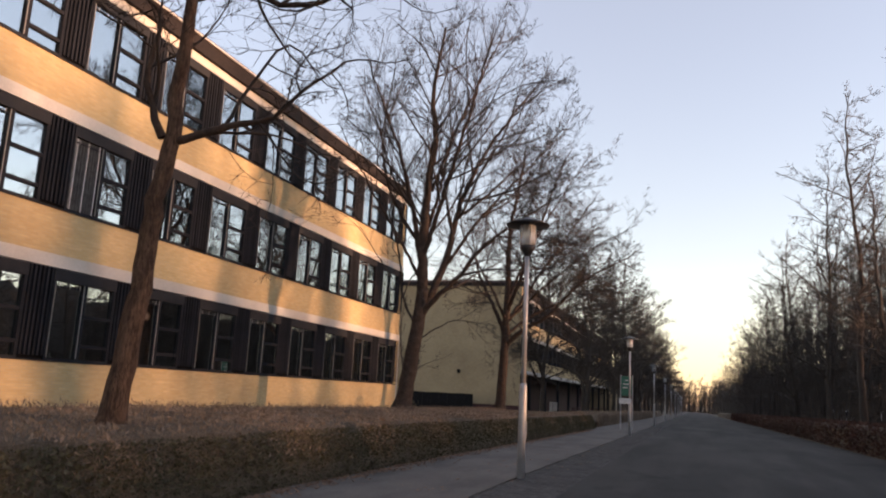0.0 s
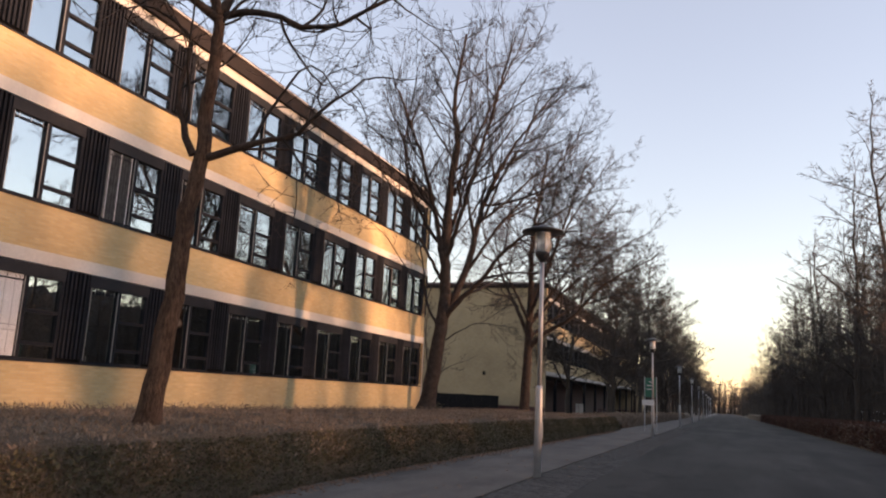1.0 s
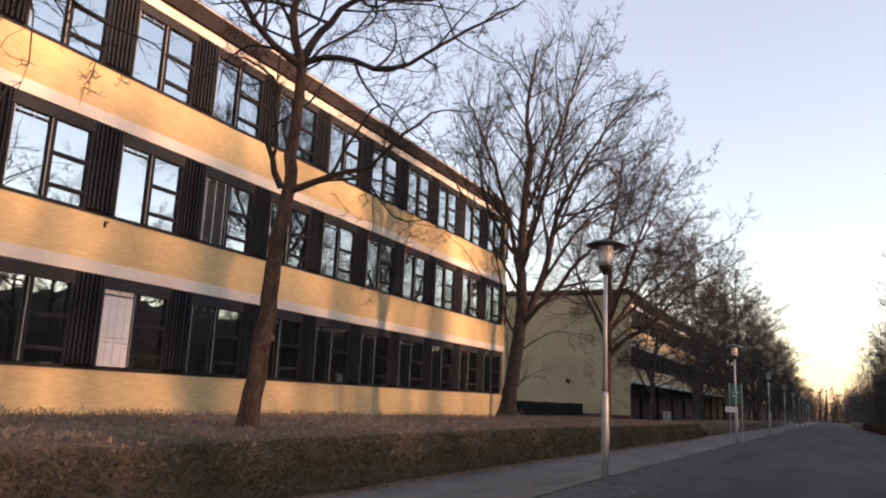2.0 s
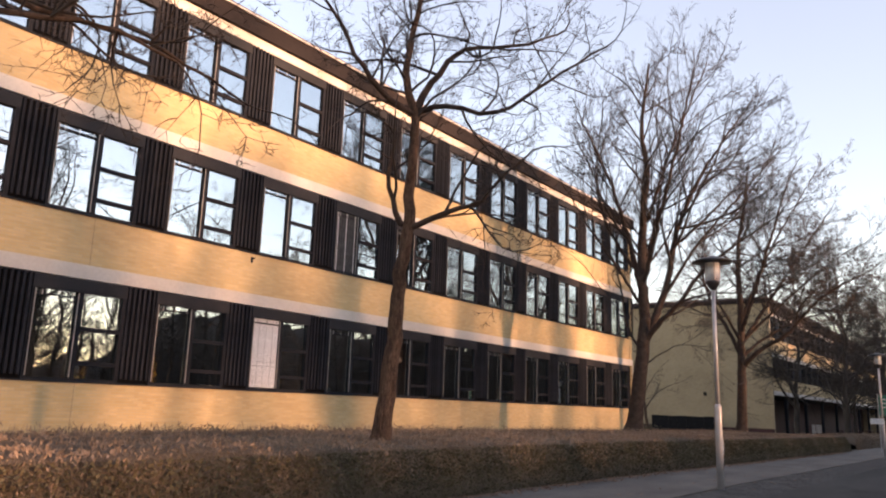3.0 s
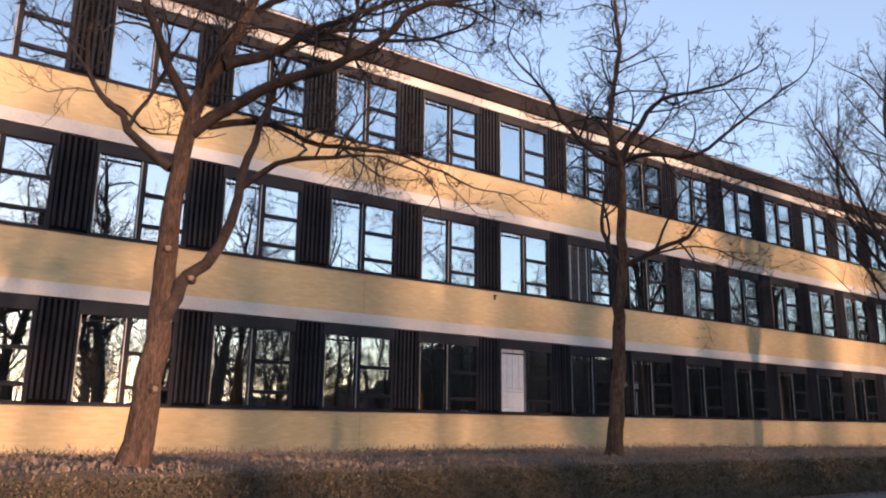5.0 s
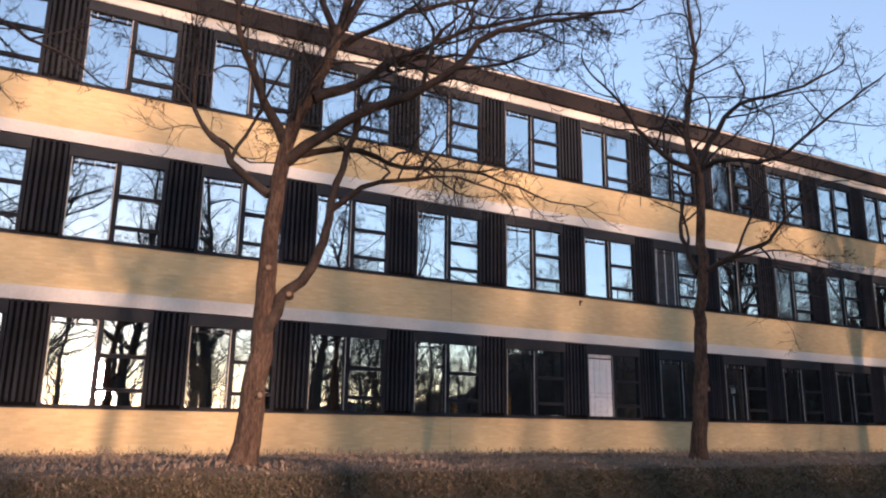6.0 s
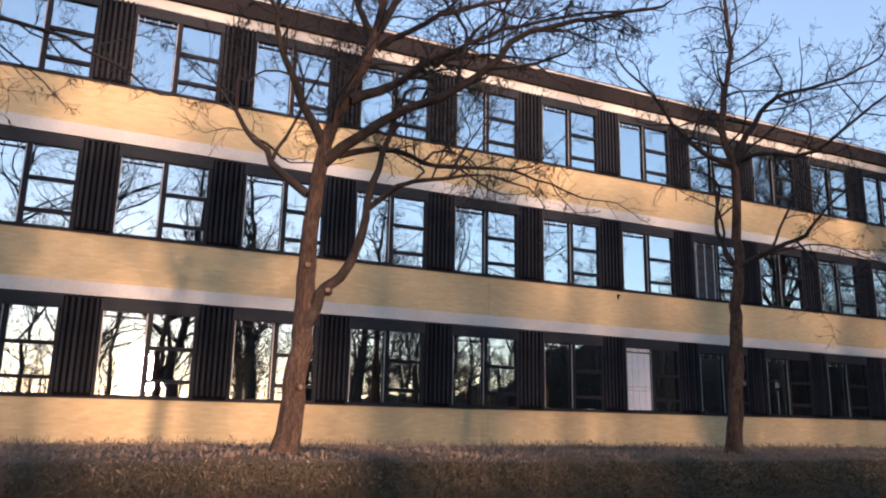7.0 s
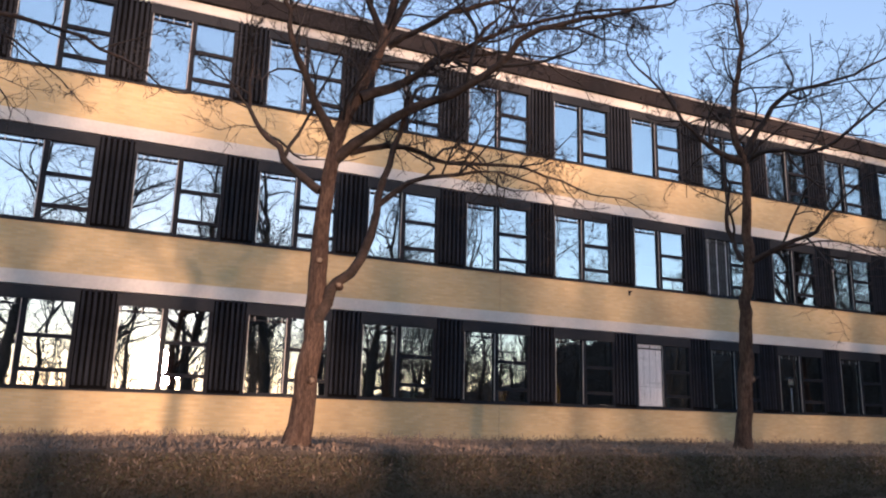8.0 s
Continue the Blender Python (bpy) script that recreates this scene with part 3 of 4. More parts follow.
def sprigs(count, place, size, seed, broad=(0.16, 0.4)):
    """Many small leaf and twig blades; place(rng) gives a point and an outward way."""
    r = random.Random(seed)
    s = Shape()
    for _ in range(count):
        p, out = place(r)
        d = (Vector(out) * 0.8 + Vector((r.gauss(0, 1), r.gauss(0, 1), r.gauss(0, 0.7) + 0.35)) * 0.6).normalized()
        side = d.orthogonal().normalized()
        side.rotate(Matrix.Rotation(r.uniform(0, 6.28), 3, d))
        ln = size * r.uniform(0.5, 1.4)
        wd = ln * r.uniform(*broad)
        p = Vector(p)
        n = len(s.v)
        s.v += [tuple(p - d * ln * 0.3), tuple(p + d * ln * 0.35 + side * wd), tuple(p + d * ln), tuple(p + d * ln * 0.35 - side * wd)]
        s.f.append((n, n + 1, n + 2, n + 3))
    return s


def on_top(r):
    y, x = r.uniform(-52, 1.0), 10.48 - 5.6 * r.random() ** 1.3
    return (x, y, bed_top(x, y) + r.uniform(-0.03, 0.03)), (0, 0, 0.7)


def on_front(r):
    y = r.uniform(-48, 1.0)
    z = r.random() ** 0.8
    x = 10.54 - 0.22 * z * z + 0.10 * noise.noise(Vector((y * 0.7, 7, 0)))
    return (x + r.uniform(-0.03, 0.05), y, fall(y) + 0.66 * z), (0.8, 0, 0.2)


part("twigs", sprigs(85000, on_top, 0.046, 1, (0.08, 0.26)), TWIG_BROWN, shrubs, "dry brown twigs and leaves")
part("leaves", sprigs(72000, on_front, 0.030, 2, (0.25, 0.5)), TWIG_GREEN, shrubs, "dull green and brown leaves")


def stray(r):
    """Taller shoots at the back of the bed and along the wall."""
    y, x = r.uniform(-52, 0.5), r.uniform(4.6, 6.8)
    return (x, y, bed_top(x, y) + r.random() ** 3 * 0.11), (0, 0, 1)


part("shoots", sprigs(16000, stray, 0.075, 3, (0.04, 0.12)), TWIG_BROWN, shrubs)

far_bed = thing("far_hedge", "low brown hedge continuing beside the footpath", "hedge")
far_bed["kind"] = "stuff"
fb = Shape()
yf = [4.5 + 1.0 * i for i in range(90)]
for y in yf:
    a, z = 0.08 * noise.noise(Vector((y * 0.8, 13, 0))), fall(y)
    e = min(1.0, (y - 4.2) / 0.8, (94.0 - y) / 0.8)
    fb.v += [(8.2, y, z - 0.1), (8.25 + a, y, z + 0.66 * e), (10.0 + a, y, z + (0.72 + a) * e), (10.28 + a, y, z + 0.55 * e), (10.35 + a, y, z - 0.1)]
for j in range(len(yf) - 1):
    fb.f += [(j * 5 + i, j * 5 + 1 + i, j * 5 + 6 + i, j * 5 + 5 + i) for i in range(4)]
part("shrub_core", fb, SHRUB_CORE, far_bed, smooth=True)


def on_far(r):
    y = 4.5 + 70 * r.random() ** 1.6
    if r.random() < 0.5:
        return (10.34 - 0.1 * r.random(), y, fall(y) + r.uniform(0, 0.66)), (0.8, 0, 0.2)
    return (r.uniform(8.3, 10.2), y, fall(y) + 0.68 + r.uniform(-0.03, 0.05)), (0, 0, 0.8)


part("twigs", sprigs(16000, on_far, 0.075, 31, (0.08, 0.25)), TWIG_BROWN, far_bed)

leaf = Shape()
r = random.Random(9)
for _ in range(2600):
    y = r.uniform(-36, -2)
    x = 10.56 + abs(r.gauss(0, 0.16)) + (r.uniform(0, 2.6) if r.random() < 0.05 else 0)
    z, a, q = fall(y) + 0.034, r.uniform(0, 6.28), r.uniform(0.025, 0.055)
    n = len(leaf.v)
    leaf.v += [(x + q * math.cos(a + i * 1.57) * (1 if i % 2 else 0.6), y + q * math.sin(a + i * 1.57) * (1 if i % 2 else 0.6), z + (0.012 if i % 2 else 0)) for i in range(4)]
    leaf.f.append((n, n + 1, n + 2, n + 3))
tagged(part("leaf_litter", leaf, LITTER), "scattered dry fallen leaves along the path edge", "leaves", kind="stuff")


# ---- trees ----
def unit(v):
    return v / (np.linalg.norm(v) + 1e-9)


class Habit:
    """How a kind of tree branches, level by level."""

    def __init__(self, kids, ratio, angle, wiggle, up, step, depth, thin=0.007):
        self.kids, self.ratio, self.angle, self.wiggle, self.up, self.step, self.depth, self.thin = kids, ratio, angle, wiggle, up, step, depth, thin


def smooth_line(points, gap):
    """A rounded line through a few lead points."""
    p = [np.array(q, float) for q in points]
    p = [2 * p[0] - p[1]] + p + [2 * p[-1] - p[-2]]
    out = []
    for i in range(1, len(p) - 2):
        n = max(2, int(np.linalg.norm(p[i + 1] - p[i]) / gap))
        for k in range(n):
            t = k / n
            out.append(0.5 * ((2 * p[i]) + (p[i + 1] - p[i - 1]) * t + (2 * p[i - 1] - 5 * p[i] + 4 * p[i + 1] - p[i + 2]) * t * t
                              + (3 * p[i] - p[i - 1] - 3 * p[i + 1] + p[i + 2]) * t ** 3))
    out.append(p[-2])
    return out


def sprout(r, pts, rad, level, hb, out, first=0.25, length=None):
    """Side branches along a branch, and theirs in turn."""
    if level > hb.depth:
        return
    seg = np.linalg.norm(np.diff(np.array(pts), axis=0), axis=1)
    total = float(seg.sum()) if length is None else length
    count = max(1, int(hb.kids[level - 1] * (total if level == 1 else 1) * r.uniform(0.8, 1.2)))
    for c in range(count):
        f = first + (1 - first) * (c + r.random()) / count
        i = min(len(pts) - 2, int(f * (len(pts) - 1)))
        p, d = pts[i], unit(pts[i + 1] - pts[i])
        side = unit(np.cross(d, np.array((r.gauss(0, 1), r.gauss(0, 1), r.gauss(0, 1)))))
        a = radians(hb.angle[level - 1] * r.uniform(0.6, 1.35))
        nd = unit(d * math.cos(a) + side * math.sin(a))
        ln = hb.ratio[level - 1] * (total if level > 1 else 1.0) * (1.15 - 0.65 * f) * r.uniform(0.55, 1.25)
        branch(r, p, nd, ln, max(hb.thin * 1.2, min(rad[i] * 0.6, (0.0125 if level == 1 else 0.0085) * ln + 0.002)), level, hb, out)


def branch(r, p, d, ln, r0, level, hb, out):
    n = max(3, int(ln / hb.step[level - 1]))
    pts, rad = [np.array(p)], [r0]
    bend = np.zeros(3)
    w = hb.wiggle[level - 1]
    for k in range(n):
        bend = bend * 0.55 + np.array((r.gauss(0, w), r.gauss(0, w), r.gauss(0, w)))
        d = unit(d + bend + np.array((0, 0, hb.up[level - 1])))
        pts.append(pts[-1] + d * ln / n)
        rad.append(max(hb.thin * 0.6, r0 * (1 - 0.8 * (k + 1) / n)))
    out.setdefault(level, []).append((pts, rad))
    sprout(r, pts, rad, level + 1, hb, out, 0.2, ln)


def limb_line(r, points, r0, r1, gap=0.22, shake=0.02):
    pts = smooth_line(points, gap)
    n = len(pts)
    pts = [q + np.array((r.gauss(0, shake), r.gauss(0, shake), r.gauss(0, shake * 0.6))) * (0 if i in (0, n - 1) else 1) for i, q in enumerate(pts)]
    return pts, [r0 + (r1 - r0) * (i / (n - 1)) ** 0.8 for i in range(n)]


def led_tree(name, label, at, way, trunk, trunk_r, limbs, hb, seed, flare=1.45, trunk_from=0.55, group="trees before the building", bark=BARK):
    """A tree with a few leading limbs; lead points are (across, away, height) with across along `way`."""
    r = random.Random(seed)
    right = np.array((way[0], way[1], 0.0))
    away = np.array((-way[1], way[0], 0.0))
    place = lambda q: right * q[0] + away * q[1] + np.array((0, 0, q[2]))
    tree = thing(name, label, "tree", at, group)
    out = {}
    pts, rad = limb_line(r, [place(q) for q in trunk], trunk_r[0], trunk_r[1], 0.2, 0.012)
    rad = [q * (1 + (flare - 1) * max(0.0, 1 - max(0.0, (p[2] - 0.55)) / 0.5) ** 2) for p, q in zip(pts, rad)]
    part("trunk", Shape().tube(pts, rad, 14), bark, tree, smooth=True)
    sprout(r, pts, rad, 1, hb, out, trunk_from)
    for lead, r0, r1, *bare in limbs:
        lp, lr = limb_line(r, [place(q) for q in lead], r0, r1)
        part("limb", Shape().tube(lp, lr, 9), BARK_UNLIT, tree, smooth=True)
        sprout(r, lp, lr, 1, hb, out, bare[0] if bare else 0.25)
        branch(r, lp[-1], unit(lp[-1] - lp[-2]), 1.2, r1, 2, hb, out)
    crown = Shape()
    for lv, items in out.items():
        for p, q in items:
            if lv < 4:
                crown.tube(p, q, (6, 4, 3)[lv - 1])
            elif hb is OAK:
                crown.ribbon(p, hb.thin)
            else:
                crown.sliver(p, hb.thin)
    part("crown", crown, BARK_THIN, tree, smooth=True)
    return tree


OAK = Habit((2.9, 6, 6, 4), (2.15, 0.58, 0.60, 0.60), (56, 56, 54, 52), (0.19, 0.24, 0.25, 0.28), (0.06, 0.05, 0.05, 0.06), (0.20, 0.17, 0.15, 0.10), 4, 0.0038)
ASH = Habit((1.5, 7, 7, 6), (4.8, 0.54, 0.56, 0.62), (44, 40, 38, 38), (0.08, 0.08, 0.07, 0.06), (0.065, 0.07, 0.08, 0.06), (0.45, 0.36, 0.36, 0.2), 4, 0.0042)
LINDEN = Habit((1.7, 7, 7, 6), (4.6, 0.54, 0.56, 0.62), (58, 48, 42, 40), (0.12, 0.12, 0.09, 0.07), (0.05, 0.055, 0.06, 0.05), (0.45, 0.36, 0.36, 0.2), 4, 0.0048)

tree_a = led_tree("oak_tree", "bare slender oak with crooked limbs rising from the shrubs", (9.13, -30.88, 0.0), (0.764, 0.645),
    [(-0.22, 0, 0.1), (-0.11, 0, 0.79), (0.01, 0, 2.23), (0.07, 0, 3.29), (0.17, 0, 4.11), (0.18, 0, 4.96), (0.19, 0, 6.02), (0.03, 0, 6.51), (0.08, 0.1, 7.32), (0.25, 0.1, 8.3), (0.2, 0.2, 9.6)], (0.16, 0.03),
    [([(0.19, 0, 5.92), (-0.38, -0.2, 6.23), (-0.80, -0.4, 6.75), (-1.06, -0.5, 7.19), (-1.57, -0.7, 7.82)], 0.065, 0.02),
     ([(0.22, 0, 6.03), (0.45, 0.1, 6.56), (0.86, 0.2, 7.15), (1.25, 0.25, 7.32), (1.88, 0.3, 7.42), (2.67, 0.4, 7.75)], 0.07, 0.018),
     ([(0.25, 0, 5.98), (0.70, -0.3, 6.02), (1.48, -0.6, 5.80), (2.26, -0.8, 6.32), (3.14, -1.0, 6.86)], 0.05, 0.015),
     ([(0.06, 0, 4.05), (-0.14, 0.1, 4.48), (-0.18, 0.15, 4.94), (-0.15, 0.2, 5.42), (-0.15, 0.2, 5.76), (-0.62, 0.3, 6.05)], 0.055, 0.015),
     ([(0.12, 0, 4.0), (0.50, -0.1, 4.14), (0.96, -0.2, 4.34), (1.29, -0.3, 4.42), (1.60, -0.35, 4.8), (2.1, -0.4, 5.3)], 0.06, 0.014),
     ([(0.5, -0.1, 4.14), (1.1, 0.1, 4.33), (1.6, 0.2, 4.35), (2.3, 0.3, 4.05)], 0.025, 0.008)],
    OAK, 21, trunk_from=0.62)

S = 0.955
def c_lead(points):
    return [(u * S, w, 1.2 + (h - 1.2) * S) for u, w, h in points]

tree_c = led_tree("oak_tree", "bare oak with wide spreading limbs and pruned branch scars", (9.70, -38.92, 0.0), (0.255, 0.967),
    c_lead([(-0.12, 0, 0.0), (-0.06, 0, 0.78), (0.03, 0, 2.27), (0.05, 0, 3.18), (0.06, 0, 3.82), (0.13, 0, 4.39), (0.22, 0, 4.98), (0.35, 0, 5.42), (0.57, 0.1, 5.96), (0.79, 0.1, 6.53), (0.92, 0.2, 7.1), (1.0, 0.2, 8.2)]), (0.185, 0.05),
    [(c_lead([(0.0, 0, 4.2), (-0.38, 0.1, 4.51), (-0.63, 0.2, 4.86), (-0.88, 0.3, 5.13), (-1.06, 0.4, 5.53), (-1.13, 0.5, 5.95), (-1.13, 0.5, 6.4)]), 0.065, 0.015),
     (c_lead([(0.2, 0, 4.9), (-0.13, -0.1, 5.46), (-0.31, -0.2, 5.87), (-0.49, -0.3, 6.28), (-0.6, -0.4, 6.71), (-0.87, -0.5, 7.2)]), 0.075, 0.025),
     (c_lead([(0.2, 0, 4.68), (0.69, -0.2, 5.07), (1.25, -0.4, 5.38), (1.74, -0.5, 5.6), (2.16, -0.6, 5.87), (2.59, -0.7, 6.19), (3.03, -0.8, 6.61), (4.9, -1.0, 7.1)]), 0.082, 0.02),
     (c_lead([(0.5, 0, 5.65), (1.14, 0.2, 6.03), (1.63, 0.4, 6.54), (2.14, 0.5, 6.79), (2.67, 0.7, 7.52)]), 0.085, 0.025),
     (c_lead([(0.0, 0, 2.2), (0.18, -0.05, 2.62), (0.29, -0.1, 2.89), (0.62, -0.15, 3.22), (0.78, -0.2, 3.87), (0.88, -0.2, 4.37), (1.09, -0.2, 5.06), (1.24, -0.2, 5.6)]), 0.095, 0.03, 0.8),
     (c_lead([(0.78, -0.2, 3.95), (1.2, -0.3, 4.31), (1.68, -0.4, 4.43), (2.43, -0.5, 4.49), (3.03, -0.5, 4.37)]), 0.045, 0.012, 0.4),
     (c_lead([(0.40, 0, 4.8), (1.18, 0.2, 5.03), (1.67, 0.3, 4.9), (2.17, 0.4, 4.9), (3.03, 0.5, 4.97), (4.26, 0.6, 4.64)]), 0.05, 0.012),
     (c_lead([(0.9, 0.2, 6.6), (1.8, 0.1, 7.2), (3.0, 0, 7.6), (4.4, -0.1, 7.9)]), 0.05, 0.015),
     (c_lead([(1.14, 0.2, 6.03), (2.2, -0.3, 6.6), (3.4, -0.5, 7.0), (4.8, -0.6, 7.3)]), 0.045, 0.014),
     (c_lead([(1.6, 0.4, 6.5), (2.6, 0.8, 7.0), (4.0, 1.1, 7.2)]), 0.04, 0.014),
     (c_lead([(0.92, 0.2, 6.9), (1.2, 0.3, 7.5), (1.7, 0.4, 8.3), (2.2, 0.5, 9.2)]), 0.06, 0.02),
     (c_lead([(0.85, 0.2, 6.7), (0.6, 0.3, 7.3), (0.3, 0.4, 8.2), (0.2, 0.5, 9.2)]), 0.06, 0.02)],
    OAK, 33, trunk_from=0.66)


tree_f = led_tree("oak_tree", "bare oak reaching low branches along the facade", (9.5, -45.9, 0.0), (0.1, 0.995),
    [(0, 0, 0), (0.05, 0, 1.5), (0.1, 0, 3.2), (0.0, 0, 4.6), (0.1, 0, 6.2), (0.0, 0, 8.4)], (0.19, 0.04),
    [([(0.1, 0, 4.2), (1.0, 0.1, 5.0), (2.2, 0.2, 5.6), (3.4, 0.2, 5.7), (4.6, 0.2, 5.3)], 0.08, 0.015),
     ([(0.1, 0, 5.4), (1.2, 0.4, 6.4), (2.6, 0.7, 7.0), (3.8, 0.8, 6.8)], 0.06, 0.015),
     ([(0.1, 0, 5.0), (0.9, -0.2, 6.4), (2.0, -0.5, 7.6), (3.4, -0.7, 8.6)], 0.08, 0.02),
     ([(0.1, 0, 4.6), (-0.9, 0.2, 6.0), (-1.8, 0.4, 7.8)], 0.07, 0.02)],
    OAK, 72, trunk_from=0.6)


def scar(tree, at, way, size):
    """A round pruned stub: a ring of bark with pale wood inside."""
    s = Shape().lathe([(size * 1.1, -0.10), (size * 0.95, -0.020), (size * 0.82, -0.012), (size * 0.62, -0.018)], 12)
    ob = part("branch_scar", s, BARK, tree, "round pruning scar")
    ob.matrix_basis = Matrix.Translation(at) @ Vector(way).to_track_quat("Z", "Y").to_matrix().to_4x4()
    part("cut_wood", Shape().lathe([(size * 0.64, -0.03), (size * 0.55, -0.017), (size * 0.2, -0.016)], 10), CUT, ob, "pale cut wood")


scar(tree_c, (0.163, 0.02, 3.10), (0.96, -0.25, 0.1), 0.058)
scar(tree_c, (0.26, 0.27, 2.78), (0.9, -0.3, 0.25), 0.052)
scar(tree_c, (0.172, 0.03, 1.55), (0.9, 0.4, 0.1), 0.06)
scar(tree_a, (0.085, 0.105, 1.93), (0.98, -0.08, 0.1), 0.062)

# ash and linden trunks also take the bark with shade in its colour
tree_b = led_tree("ash_tree", "tall bare many-stemmed tree with an upswept crown", (5.58, -12.33, 0.0), (0.927, 0.375),
    [(-0.35, 0, -0.1), (-0.14, 0, 0.77), (0.17, 0, 3.16), (0.30, 0, 4.43), (0.31, 0, 4.86), (0.24, 0, 6.83), (0.35, 0.2, 9.07), (0.53, 0.3, 10.7), (0.35, 0.4, 12.6), (0.7, 0.4, 15.3)], (0.33, 0.04),
    [([(0.25, 0, 4.0), (0.62, 0.1, 4.6), (1.17, 0.3, 6.16), (1.64, 0.5, 8.36), (2.5, 0.7, 10.4), (3.5, 0.9, 12.0), (4.4, 1.0, 13.3)], 0.17, 0.03),
     ([(0.9, 0.2, 5.4), (2.3, 0.3, 7.6), (3.8, 0.4, 9.4), (5.1, 0.5, 10.9)], 0.08, 0.02),
     ([(0.25, 0, 5.2), (-0.8, -0.2, 6.9), (-1.9, -0.3, 8.6), (-2.8, -0.3, 10.2)], 0.07, 0.02),
     ([(0.25, 0, 3.8), (0.8, -0.4, 4.5), (1.55, -0.8, 5.3), (2.61, -1.3, 6.58), (4.6, -1.8, 8.0)], 0.12, 0.025),
     ([(0.25, 0, 5.6), (-0.27, -0.3, 7.95), (-0.89, -0.6, 10.04), (-1.98, -0.9, 12.6)], 0.12, 0.03),
     ([(0.25, 0, 4.6), (0.3, 1.0, 6.6), (0.9, 1.9, 9.2), (1.4, 2.5, 12.4)], 0.12, 0.03),
     ([(0.3, 0, 6.0), (0.9, -1.2, 8.4), (1.6, -1.9, 11.0), (2.2, -2.3, 13.6)], 0.10, 0.03),
     ([(0.5, 0.3, 8.6), (1.2, 0.2, 10.8), (2.1, 0.1, 13.0), (2.9, 0, 15.0)], 0.07, 0.02),
     ([(0.2, 0, 6.4), (-0.9, 0.5, 8.2), (-1.5, 0.8, 10.6), (-1.2, 1.0, 13.6)], 0.08, 0.02),
     ([(0.2, 0, 3.4), (-0.35, 0.5, 4.6), (-0.62, 0.9, 6.4), (-1.1, 1.3, 8.0)], 0.06, 0.02),
     ([(0.1, 0, 2.9), (0.7, -0.2, 3.35), (1.5, -0.3, 3.75), (2.4, -0.4, 3.7)], 0.035, 0.01, 0.5)],
    ASH, 44, trunk_from=0.45, bark=BARK_UNLIT)
tree_d = led_tree("linden_tree", "bare broad-crowned tree with a dense round head of twigs", (6.08, -0.49, -0.1), (0.965, 0.261),
    [(0, 0, -0.2), (0, 0, 0.8), (0.13, 0, 3.94), (0.12, 0, 4.6), (0.18, 0, 6.19), (0.18, 0, 9.37), (0.6, 0, 12.0), (0.9, 0, 14.2)], (0.29, 0.04),
    [([(0.1, 0, 3.7), (0.9, -0.4, 4.5), (2.21, -0.8, 5.34), (3.8, -1.2, 7.0), (5.9, -1.5, 8.2)], 0.14, 0.03),
     ([(0.1, 0, 4.4), (-0.6, 0.2, 5.9), (-1.38, 0.4, 7.66), (-1.85, 0.6, 10.0)], 0.12, 0.03),
     ([(0.1, 0, 4.8), (1.2, 0.8, 6.6), (2.9, 1.6, 9.2), (4.6, 2.2, 11.8)], 0.12, 0.03),
     ([(0.15, 0, 5.4), (0.9, -1.2, 7.4), (1.8, -2.0, 10.2), (2.6, -2.4, 12.6)], 0.11, 0.03),
     ([(0.1, 0, 4.2), (1.2, 0.6, 5.2), (3.0, 1.0, 6.2), (5.6, 1.2, 7.0)], 0.09, 0.02),
     ([(0.15, 0, 5.0), (2.2, 0.3, 7.0), (4.5, 0.5, 9.0), (6.2, 0.6, 10.0)], 0.09, 0.02),
     ([(0.15, 0, 6.0), (1.4, 0.4, 9.0), (2.8, 0.6, 11.6), (4.0, 0.6, 13.6)], 0.09, 0.02),
     ([(0.1, 0, 5.0), (-0.5, -1.0, 6.2), (-1.6, -1.8, 8.0), (-2.4, -2.0, 9.5)], 0.09, 0.02)],
    LINDEN, 55, trunk_from=0.5, bark=BARK_UNLIT)
THIN = Habit((2.0, 6, 4), (1.5, 0.5, 0.45), (48, 42, 40), (0.12, 0.14, 0.14), (0.05, 0.05, 0.04), (0.22, 0.18, 0.15), 3, 0.008)
tree_e = led_tree("young_tree", "thin leaning young tree beside the brick gable", (-3.6, 12.0, -0.25), (0.9, 0.43),
    [(0.1, 0, 0), (0, 0, 0.8), (-0.2, 0, 2.4), (-0.5, 0, 4.2), (-0.6, 0.2, 6.2), (-0.3, 0.3, 8.2)], (0.11, 0.02),
    [([(-0.1, 0, 1.8), (0.4, 0.1, 2.6), (1.2, 0.2, 3.3), (2.2, 0.3, 3.7)], 0.05, 0.012), ([(-0.25, 0, 2.6), (0.2, 0, 3.6), (0.9, 0, 4.6)], 0.045, 0.012)],
    THIN, 66, trunk_from=0.3, flare=1.2)
pt = lambda r: ((-3.6 + r.gauss(0, 0.35), 12.0 + r.gauss(0, 0.35), -0.25 + abs(r.gauss(0, 0.28))), (0, 0, 0.5))
tagged(part("small_bush", sprigs(2500, pt, 0.12, 8), TWIG_GREEN), "low dark bush round the foot of the young tree", "bush")


